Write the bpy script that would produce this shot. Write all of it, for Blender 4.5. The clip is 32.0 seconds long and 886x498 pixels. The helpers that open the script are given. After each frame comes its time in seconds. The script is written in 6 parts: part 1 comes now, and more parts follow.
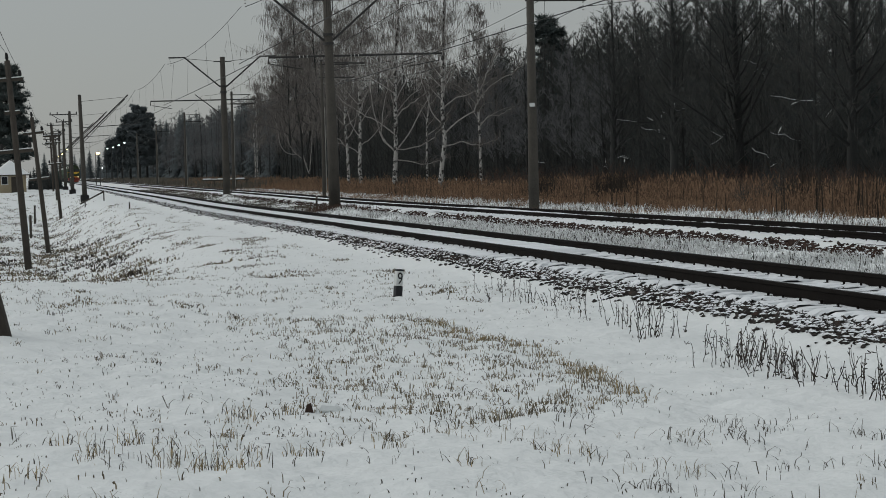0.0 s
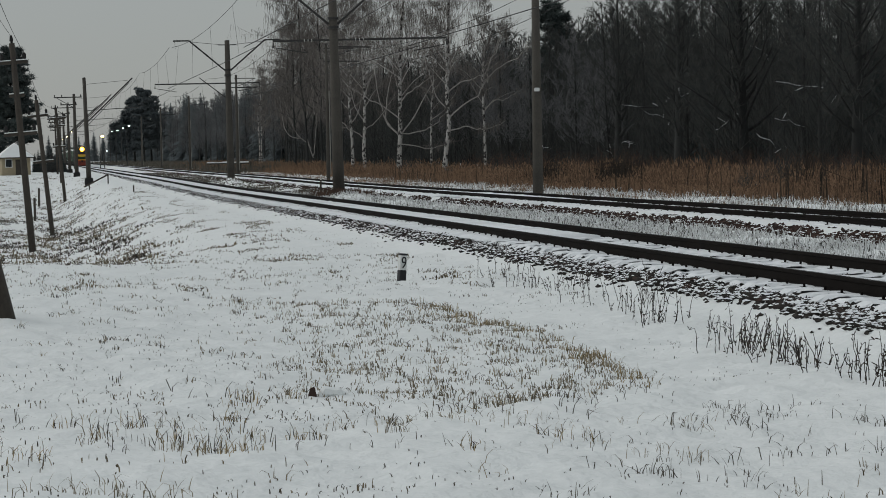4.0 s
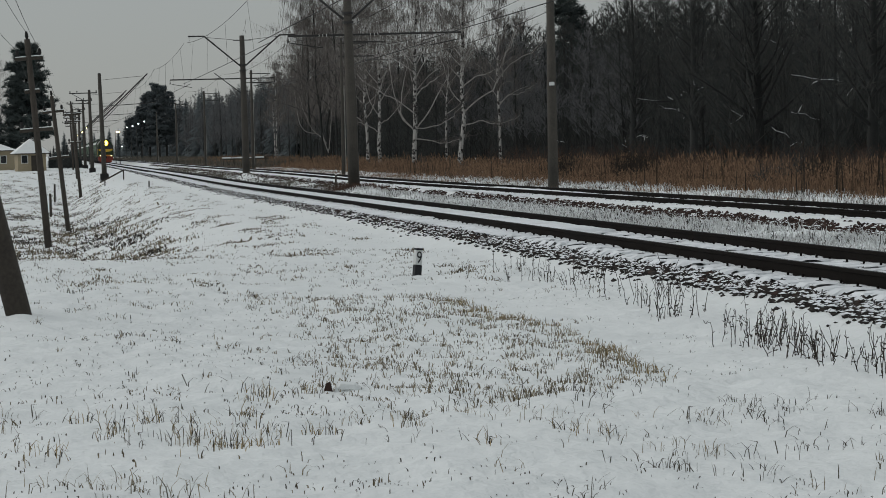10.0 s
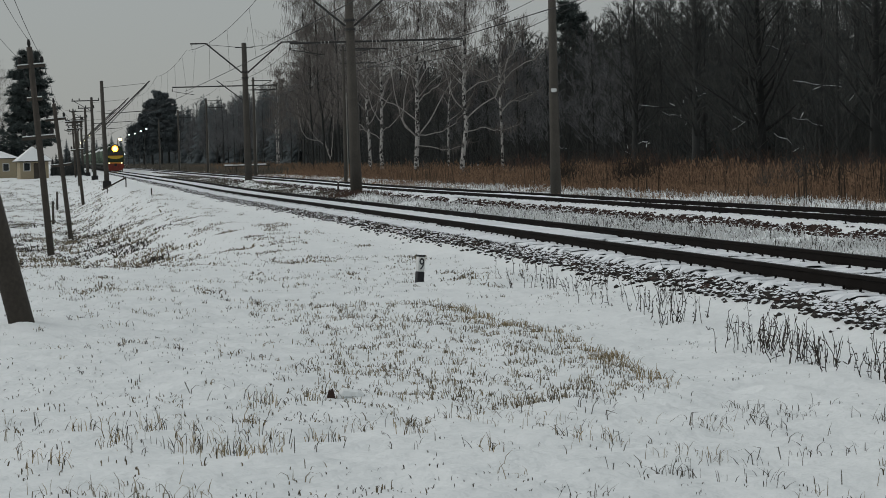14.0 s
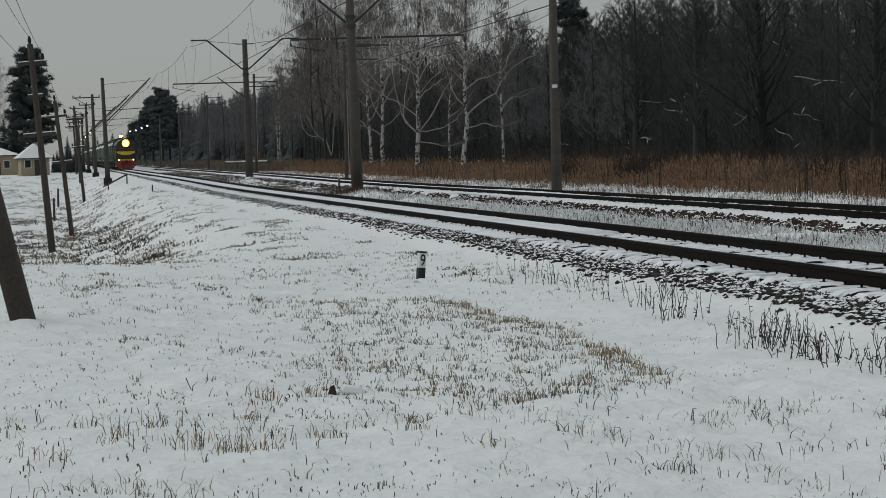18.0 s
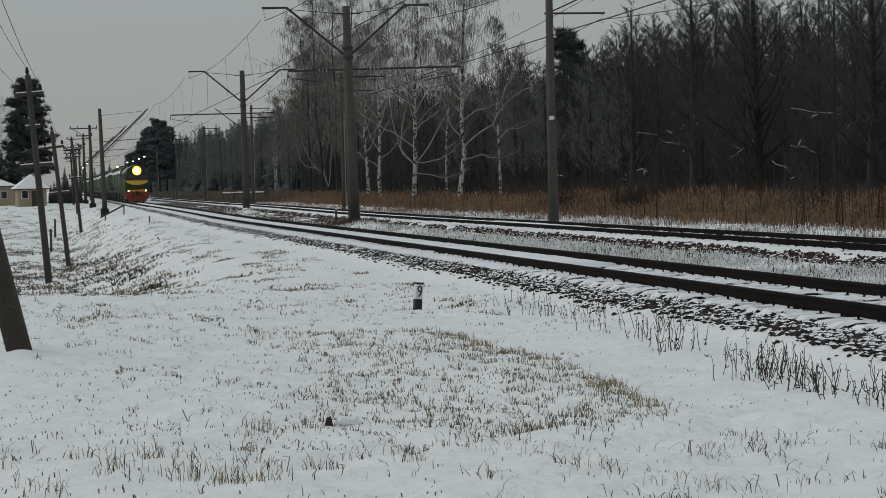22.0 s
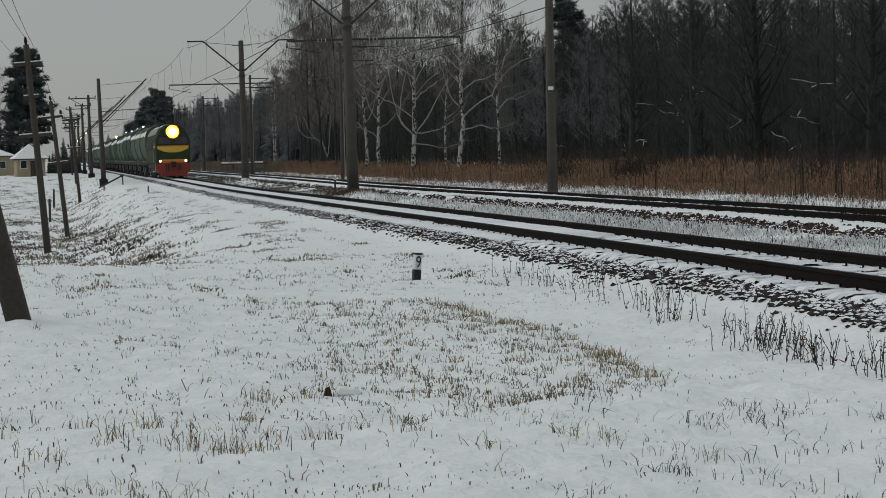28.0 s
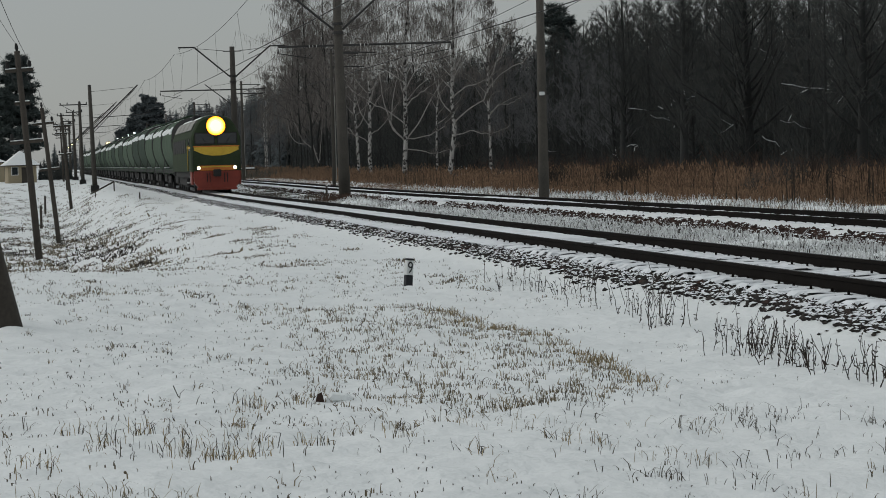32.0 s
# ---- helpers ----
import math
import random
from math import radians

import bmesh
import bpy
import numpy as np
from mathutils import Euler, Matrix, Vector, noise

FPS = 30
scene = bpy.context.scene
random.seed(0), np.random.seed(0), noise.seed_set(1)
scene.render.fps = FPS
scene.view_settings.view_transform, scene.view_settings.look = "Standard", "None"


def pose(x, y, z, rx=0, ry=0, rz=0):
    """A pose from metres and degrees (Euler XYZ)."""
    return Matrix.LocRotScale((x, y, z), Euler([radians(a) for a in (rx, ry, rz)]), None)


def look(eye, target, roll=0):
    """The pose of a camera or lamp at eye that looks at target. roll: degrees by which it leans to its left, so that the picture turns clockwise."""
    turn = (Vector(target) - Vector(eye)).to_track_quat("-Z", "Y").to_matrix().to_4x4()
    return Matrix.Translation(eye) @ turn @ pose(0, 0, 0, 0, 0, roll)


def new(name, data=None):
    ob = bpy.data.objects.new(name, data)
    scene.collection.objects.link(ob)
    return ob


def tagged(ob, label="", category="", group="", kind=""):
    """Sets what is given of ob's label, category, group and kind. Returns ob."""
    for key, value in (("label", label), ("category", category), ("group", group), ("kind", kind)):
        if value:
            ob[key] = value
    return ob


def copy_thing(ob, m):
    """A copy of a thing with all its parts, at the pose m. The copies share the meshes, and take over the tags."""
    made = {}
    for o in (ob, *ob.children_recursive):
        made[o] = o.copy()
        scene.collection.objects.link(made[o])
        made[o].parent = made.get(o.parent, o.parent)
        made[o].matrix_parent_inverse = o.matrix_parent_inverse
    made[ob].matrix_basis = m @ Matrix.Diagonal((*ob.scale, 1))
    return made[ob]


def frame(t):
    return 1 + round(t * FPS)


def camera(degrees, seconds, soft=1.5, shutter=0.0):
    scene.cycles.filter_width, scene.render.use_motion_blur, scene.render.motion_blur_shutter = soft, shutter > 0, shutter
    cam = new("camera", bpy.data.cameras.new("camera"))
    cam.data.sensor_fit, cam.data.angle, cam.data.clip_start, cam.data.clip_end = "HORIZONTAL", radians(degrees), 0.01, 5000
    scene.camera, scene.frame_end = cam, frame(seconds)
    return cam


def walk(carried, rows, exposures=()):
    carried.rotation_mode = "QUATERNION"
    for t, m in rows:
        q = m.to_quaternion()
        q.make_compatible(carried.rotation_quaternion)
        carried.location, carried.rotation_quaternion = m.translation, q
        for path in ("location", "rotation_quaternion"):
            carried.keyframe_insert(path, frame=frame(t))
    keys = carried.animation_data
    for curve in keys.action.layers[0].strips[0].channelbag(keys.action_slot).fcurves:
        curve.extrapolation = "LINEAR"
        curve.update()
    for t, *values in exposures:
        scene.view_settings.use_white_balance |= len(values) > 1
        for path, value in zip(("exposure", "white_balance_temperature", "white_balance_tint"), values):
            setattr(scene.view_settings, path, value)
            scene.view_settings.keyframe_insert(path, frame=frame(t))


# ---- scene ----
cam = camera(24.2, 32.0, soft=0.9)
EYE = (0.0, 0.0, 1.37)
# seconds and the turn of the hand-held camera (Euler XYZ, degrees)
TURNS = [
    (0, 87.869, 1.399, -11.172),
    (0.5, 87.892, 1.403, -11.210),
    (1, 87.952, 1.465, -11.178),
    (1.5, 87.914, 1.369, -11.199),
    (2, 87.903, 1.353, -11.194),
    (2.5, 87.826, 1.424, -11.180),
    (3, 87.650, 1.366, -11.157),
    (3.5, 87.523, 1.231, -11.120),
    (5.5, 87.358, 1.077, -10.982),
    (6, 87.359, 1.131, -10.946),
    (6.5, 87.397, 1.175, -10.959),
    (7, 87.390, 1.250, -10.892),
    (7.5, 87.367, 1.280, -10.887),
    (8, 87.315, 1.251, -10.858),
    (8.5, 87.291, 1.302, -10.785),
    (9, 87.273, 1.339, -10.725),
    (9.5, 87.283, 1.353, -10.658),
    (10, 87.299, 1.343, -10.636),
    (10.5, 87.328, 1.381, -10.639),
    (11, 87.395, 1.344, -10.598),
    (11.5, 87.423, 1.370, -10.593),
    (12, 87.438, 1.363, -10.636),
    (12.5, 87.443, 1.327, -10.649),
    (13, 87.449, 1.328, -10.645),
    (13.5, 87.475, 1.395, -10.625),
    (14, 87.486, 1.478, -10.574),
    (14.5, 87.494, 1.431, -10.555),
    (16.5, 87.461, 1.501, -10.518),
    (17, 87.431, 1.554, -10.474),
    (17.5, 87.375, 1.569, -10.531),
    (18, 87.382, 1.588, -10.549),
    (18.5, 87.479, 1.519, -10.579),
    (19, 87.620, 1.526, -10.573),
    (19.5, 87.671, 1.561, -10.643),
    (20, 87.746, 1.602, -10.629),
    (20.5, 87.899, 1.547, -10.683),
    (21, 88.047, 1.545, -10.663),
    (21.5, 88.147, 1.550, -10.661),
    (22, 88.247, 1.498, -10.632),
    (22.5, 88.326, 1.501, -10.636),
    (23, 88.336, 1.513, -10.617),
    (23.5, 88.393, 1.492, -10.608),
    (24, 88.322, 1.461, -10.621),
    (24.5, 88.058, 1.396, -10.641),
    (25, 87.729, 1.366, -10.650),
    (25.5, 87.456, 1.417, -10.640),
    (27.5, 87.389, 1.473, -10.641),
    (28, 87.427, 1.441, -10.660),
    (28.5, 87.455, 1.539, -10.690),
    (29, 87.514, 1.495, -10.697),
    (29.5, 87.546, 1.526, -10.729),
    (30, 87.565, 1.516, -10.751),
    (30.5, 87.546, 1.568, -10.756),
    (31, 87.549, 1.590, -10.824),
    (31.5, 87.572, 1.586, -10.850),
    (32, 87.573, 1.582, -10.897),
]
walk(cam, [(t, pose(*EYE, a, b, c)) for t, a, b, c in TURNS],
     exposures=[(0, 0.0), (32, 0.0)])

# ---- light: an overcast winter sky, brighter overhead than at the horizon ----
world = bpy.data.worlds.new("overcast_sky")
scene.world = world
world.use_nodes = True
wn, wl = world.node_tree.nodes, world.node_tree.links
wn.clear()
w_out = wn.new("ShaderNodeOutputWorld")
w_bg = wn.new("ShaderNodeBackground")
w_sky = wn.new("ShaderNodeTexSky")
w_sky.sky_type, w_sky.sun_disc = "NISHITA", False
w_sky.sun_elevation, w_sky.sun_rotation = radians(30), radians(287)
w_co = wn.new("ShaderNodeTexCoord")
w_sep = wn.new("ShaderNodeSeparateXYZ")
w_ramp = wn.new("ShaderNodeValToRGB")
w_ramp.color_ramp.elements[0].position, w_ramp.color_ramp.elements[0].color = 0.0, (0.270, 0.283, 0.283, 1)
w_ramp.color_ramp.elements[1].position, w_ramp.color_ramp.elements[1].color = 0.9, (0.515, 0.543, 0.545, 1)
w_noise = wn.new("ShaderNodeTexNoise")
w_noise.inputs["Scale"].default_value, w_noise.inputs["Detail"].default_value = 2.2, 4
w_mul = wn.new("ShaderNodeMapRange")
w_mul.inputs["To Min"].default_value, w_mul.inputs["To Max"].default_value = 0.95, 1.05
w_var = wn.new("ShaderNodeVectorMath")
w_var.operation = "SCALE"
w_add = wn.new("ShaderNodeMixRGB")
w_add.blend_type, w_add.inputs[0].default_value = "ADD", 0.012
wl.new(w_co.outputs["Generated"], w_sep.inputs[0])
wl.new(w_sep.outputs["Z"], w_ramp.inputs[0])
wl.new(w_co.outputs["Generated"], w_noise.inputs["Vector"])
wl.new(w_noise.outputs["Fac"], w_mul.inputs["Value"])
wl.new(w_ramp.outputs["Color"], w_var.inputs[0])
wl.new(w_mul.outputs["Result"], w_var.inputs["Scale"])
wl.new(w_var.outputs["Vector"], w_add.inputs[1])
wl.new(w_sky.outputs["Color"], w_add.inputs[2])
wl.new(w_add.outputs["Color"], w_bg.inputs["Color"])
w_bg.inputs["Strength"].default_value = 1.0
wl.new(w_bg.outputs[0], w_out.inputs["Surface"])
sun = new("sun", bpy.data.lights.new("sun", "SUN"))
sun.data.energy, sun.data.angle, sun.data.color = 0.68, radians(35), (1.0, 0.985, 0.96)
sun.matrix_world = look((-80, 25, 48), (0, 0, 0))


# ---- materials ----
def material(name, base, rough=0.8, dark=None, scale=4.0, fine=40.0, bump=0.3, dist=0.02, metal=0.0,
             mottle=0.5, per_object=0.0, specular=0.3, space="Object"):
    """A surface with stains at one scale and grain at another, both in metres."""
    m = bpy.data.materials.new(name)
    m.use_nodes = True
    n, l = m.node_tree.nodes, m.node_tree.links
    b = n["Principled BSDF"]
    b.inputs["Roughness"].default_value, b.inputs["Metallic"].default_value = rough, metal
    b.inputs["Specular IOR Level"].default_value = specular
    co = n.new("ShaderNodeTexCoord")
    big, small = n.new("ShaderNodeTexNoise"), n.new("ShaderNodeTexNoise")
    for tex, s, d in ((big, scale, 5), (small, fine, 3)):
        tex.inputs["Scale"].default_value, tex.inputs["Detail"].default_value = s, d
        l.new(co.outputs[space], tex.inputs["Vector"])
    mix = n.new("ShaderNodeMixRGB")
    dk = dark if dark else tuple(c * 0.55 for c in base)
    mix.inputs[1].default_value, mix.inputs[2].default_value = (*dk, 1), (*base, 1)
    span = n.new("ShaderNodeMapRange")
    span.inputs["From Min"].default_value, span.inputs["From Max"].default_value = 0.5 - mottle / 2, 0.5 + mottle / 2
    add = n.new("ShaderNodeMath")
    add.operation = "MULTIPLY_ADD"
    add.inputs[1].default_value, add.inputs[2].default_value = 0.5, 0.0
    sub = n.new("ShaderNodeMath")
    sub.operation = "MULTIPLY_ADD"
    sub.inputs[1].default_value = 0.5
    l.new(small.outputs["Fac"], add.inputs[0])
    l.new(big.outputs["Fac"], sub.inputs[0])
    l.new(add.outputs[0], sub.inputs[2])
    l.new(sub.outputs[0], span.inputs["Value"])
    l.new(span.outputs[0], mix.inputs[0])
    colour = mix.outputs[0]
    if per_object:
        info = n.new("ShaderNodeObjectInfo")
        hsv = n.new("ShaderNodeHueSaturation")
        rng = n.new("ShaderNodeMapRange")
        rng.inputs["To Min"].default_value, rng.inputs["To Max"].default_value = 1 - per_object, 1 + per_object
        l.new(info.outputs["Random"], rng.inputs["Value"])
        l.new(rng.outputs[0], hsv.inputs["Value"])
        l.new(colour, hsv.inputs["Color"])
        colour = hsv.outputs[0]
    l.new(colour, b.inputs["Base Color"])
    if bump:
        bp = n.new("ShaderNodeBump")
        bp.inputs["Strength"].default_value, bp.inputs["Distance"].default_value = bump, dist
        l.new(sub.outputs[0], bp.inputs["Height"])
        l.new(bp.outputs[0], b.inputs["Normal"])
    return m


def island_material(name, base, dark, rough=0.9):
    """Blades and stones: each piece of the mesh takes a tone of its own between two colours."""
    m = bpy.data.materials.new(name)
    m.use_nodes = True
    n, l = m.node_tree.nodes, m.node_tree.links
    b = n["Principled BSDF"]
    b.inputs["Roughness"].default_value, b.inputs["Specular IOR Level"].default_value = rough, 0.15
    geo = n.new("ShaderNodeNewGeometry")
    tex = n.new("ShaderNodeTexNoise")
    tex.inputs["Scale"].default_value = 9
    add = n.new("ShaderNodeMath")
    add.operation = "MULTIPLY_ADD"
    add.inputs[1].default_value = 0.5
    mix = n.new("ShaderNodeMixRGB")
    mix.inputs[1].default_value, mix.inputs[2].default_value = (*dark, 1), (*base, 1)
    l.new(tex.outputs["Fac"], add.inputs[0])
    half = n.new("ShaderNodeMath")
    half.operation = "MULTIPLY_ADD"
    half.inputs[1].default_value, half.inputs[2].default_value = 0.9, -0.2
    l.new(geo.outputs["Random Per Island"], half.inputs[0])
    l.new(half.outputs[0], add.inputs[2])
    l.new(add.outputs[0], mix.inputs[0])
    l.new(mix.outputs[0], b.inputs["Base Color"])
    return m


def glow(name, colour, strength):
    m = bpy.data.materials.new(name)
    m.use_nodes = True
    b = m.node_tree.nodes["Principled BSDF"]
    b.inputs["Base Color"].default_value = (*colour, 1)
    b.inputs["Emission Color"].default_value = (*colour, 1)
    b.inputs["Emission Strength"].default_value = strength
    return m


SNOW = material("snow", (0.81, 0.832, 0.828), 0.75, (0.71, 0.730, 0.728), 1.8, 8.0, 0.8, 0.09, mottle=0.6)
CRIB_SNOW = material("trodden_snow", (0.86, 0.88, 0.90), 0.7, (0.62, 0.64, 0.66), 2.0, 9.0, 0.5, 0.03, mottle=0.7, per_object=0.06)
RAIL = material("rail_steel", (0.014, 0.0115, 0.010), 0.85, (0.007, 0.006, 0.0055), 3.0, 30.0, 0.2, 0.004, specular=0.06)
RAIL_TOP = material("worn_rail_head", (0.22, 0.22, 0.23), 0.24, (0.10, 0.10, 0.10), 3.0, 40.0, 0.05, 0.002, metal=0.9)
SLEEPER = material("tarred_sleeper", (0.06, 0.05, 0.042), 0.9, (0.03, 0.026, 0.022), 3.0, 30.0, 0.3, 0.01, per_object=0.15)
CONCRETE = material("weathered_concrete", (0.085, 0.077, 0.066), 0.9, (0.038, 0.035, 0.031), 1.5, 18.0, 0.4, 0.012, per_object=0.12)
TIMBER = material("tarred_timber", (0.075, 0.064, 0.053), 0.9, (0.032, 0.028, 0.024), 2.0, 24.0, 0.5, 0.015)
STEEL = material("dark_steel", (0.06, 0.058, 0.055), 0.6, (0.03, 0.03, 0.03), 3.0, 30.0, 0.1, 0.004, metal=0.4)
PORCELAIN = material("porcelain", (0.55, 0.55, 0.52), 0.3, (0.3, 0.3, 0.28), 8.0, 40.0, 0.0)
STONE = island_material("ballast_stone", (0.055, 0.048, 0.043), (0.012, 0.011, 0.0105))
RED_STONE = island_material("rusty_ballast_stone", (0.075, 0.047, 0.038), (0.015, 0.011, 0.010))
GRASS = island_material("dry_grass", (0.42, 0.36, 0.26), (0.085, 0.073, 0.055))
GRASS_GREEN = island_material("dull_green_grass", (0.26, 0.215, 0.145), (0.055, 0.047, 0.036))
GRASS_GOLD = island_material("straw_grass", (0.46, 0.36, 0.21), (0.10, 0.080, 0.048))
WEED = island_material("dead_weed", (0.15, 0.135, 0.11), (0.05, 0.045, 0.037))
STALK = island_material("dark_stalk", (0.060, 0.050, 0.040), (0.022, 0.019, 0.016))
RIME = island_material("snowy_grass", (0.82, 0.83, 0.83), (0.48, 0.48, 0.47))
REED = island_material("brown_reed", (0.31, 0.195, 0.122), (0.068, 0.045, 0.033))
BARK = material("dark_bark", (0.039, 0.040, 0.038), 0.95, (0.017, 0.018, 0.018), 1.5, 14.0, 0.5, 0.03, per_object=0.3)
TWIG = island_material("dark_twig", (0.084, 0.080, 0.074), (0.030, 0.0375, 0.038))
HANGING_TWIG = island_material("hanging_birch_twig", (0.200, 0.180, 0.166), (0.070, 0.062, 0.057))
BROWN_TWIG = island_material("brown_brush_twig", (0.120, 0.074, 0.054), (0.045, 0.032, 0.027))
NEEDLE = island_material("spruce_needles", (0.058, 0.072, 0.070), (0.026, 0.035, 0.037))
# far needles lifted to pale grey: aerial haze painted into the colour
HAZED_NEEDLE = island_material("hazed_needles", (0.135, 0.153, 0.158), (0.098, 0.113, 0.119))
# twigs of the far trees, with the distance haze mixed into their tone
HAZED_TWIG = island_material("hazed_twig", (0.145, 0.144, 0.145), (0.098, 0.100, 0.104))
PINE_NEEDLE = island_material("pine_needles", (0.100, 0.118, 0.112), (0.046, 0.058, 0.058))
GREEN = material("dark_green_paint", (0.042, 0.060, 0.032), 0.75, (0.022, 0.030, 0.018), 1.2, 14.0, 0.1, 0.004, specular=0.08)
WAGON = material("grey_green_paint", (0.092, 0.135, 0.092), 0.7, (0.034, 0.052, 0.036), 0.8, 12.0, 0.15, 0.006, specular=0.08)
WAGON_DARK = material("dull_green_paint", (0.050, 0.076, 0.054), 0.75, (0.018, 0.029, 0.021), 0.8, 12.0, 0.15, 0.006, specular=0.08)
ROOF_GREY = material("light_grey_sheet", (0.34, 0.33, 0.30), 0.6, (0.16, 0.155, 0.14), 1.4, 16.0, 0.1, 0.004)
YELLOW = material("yellow_paint", (0.62, 0.42, 0.05), 0.5, (0.42, 0.27, 0.03), 2.0, 16.0, 0.05, 0.003)
ORANGE = material("orange_paint", (0.60, 0.20, 0.04), 0.5, (0.36, 0.11, 0.02), 2.0, 16.0, 0.05, 0.003)
RED = material("red_paint", (0.26, 0.045, 0.028), 0.55, (0.13, 0.026, 0.018), 2.0, 16.0, 0.1, 0.003)
GLASS = material("dark_glass", (0.03, 0.035, 0.04), 0.08, (0.02, 0.022, 0.025), 2.0, 9.0, 0.0, specular=0.6)
BLACK = material("black_grime_and_shade", (0.025, 0.024, 0.023), 0.8, (0.012, 0.012, 0.012), 2.0, 20.0, 0.3, 0.01)
PLASTER = material("cream_plaster", (0.38, 0.32, 0.215), 0.9, (0.25, 0.21, 0.145), 0.8, 12.0, 0.2, 0.01)
WHITE = material("white_paint", (0.72, 0.73, 0.72), 0.6, (0.50, 0.51, 0.50), 6.0, 60.0, 0.1, 0.004)
INK = material("black_paint", (0.02, 0.021, 0.025), 0.6, (0.012, 0.012, 0.014), 6.0, 60.0, 0.1, 0.003)
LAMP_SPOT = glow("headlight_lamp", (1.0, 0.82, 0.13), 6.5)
# glowing bands round the lens: the lamp's halo painted as a bowl
LAMP_HALO = glow("headlight_halo", (1.0, 0.76, 0.085), 6.0)
LAMP_HALO_MID = glow("headlight_halo_mid", (1.0, 0.58, 0.035), 5.0)
LAMP_HALO_EDGE = glow("headlight_halo_edge", (1.0, 0.24, 0.006), 3.0)
LAMP_BUFFER = glow("buffer_lamp", (1.0, 0.84, 0.45), 3.0)
LAMP_WARM = glow("warm_street_lamp", (1.0, 0.62, 0.22), 22.0)
LAMP_SODIUM = glow("sodium_street_lamp", (1.0, 0.48, 0.12), 30.0)
LAMP_WHITE = glow("white_street_lamp", (0.85, 0.95, 1.0), 3.0)


def birch_bark():
    m = material("birch_bark", (0.47, 0.455, 0.43), 0.8, (0.20, 0.19, 0.18), 2.6, 20.0, 0.3, 0.01)
    n, l = m.node_tree.nodes, m.node_tree.links
    co, sc = n.new("ShaderNodeTexCoord"), n.new("ShaderNodeMapping")
    sc.inputs["Scale"].default_value = (5.0, 5.0, 4.2)
    tex, ramp, mix = n.new("ShaderNodeTexNoise"), n.new("ShaderNodeValToRGB"), n.new("ShaderNodeMixRGB")
    tex.inputs["Scale"].default_value, tex.inputs["Detail"].default_value = 0.8, 4
    ramp.color_ramp.elements[0].position, ramp.color_ramp.elements[1].position = 0.49, 0.56
    mix.inputs[2].default_value = (0.03, 0.028, 0.026, 1)
    b = n["Principled BSDF"]
    old = b.inputs["Base Color"].links[0].from_socket
    l.new(co.outputs["Object"], sc.inputs["Vector"])
    l.new(sc.outputs[0], tex.inputs["Vector"])
    l.new(tex.outputs["Fac"], ramp.inputs[0])
    l.new(ramp.outputs[0], mix.inputs[0])
    l.new(old, mix.inputs[1])
    l.new(mix.outputs[0], b.inputs["Base Color"])
    return m


BIRCH = birch_bark()
BOUGH = material("pale_bough_bark", (0.47, 0.445, 0.42), 0.85, (0.11, 0.10, 0.092), 3.0, 18.0, 0.3, 0.01)


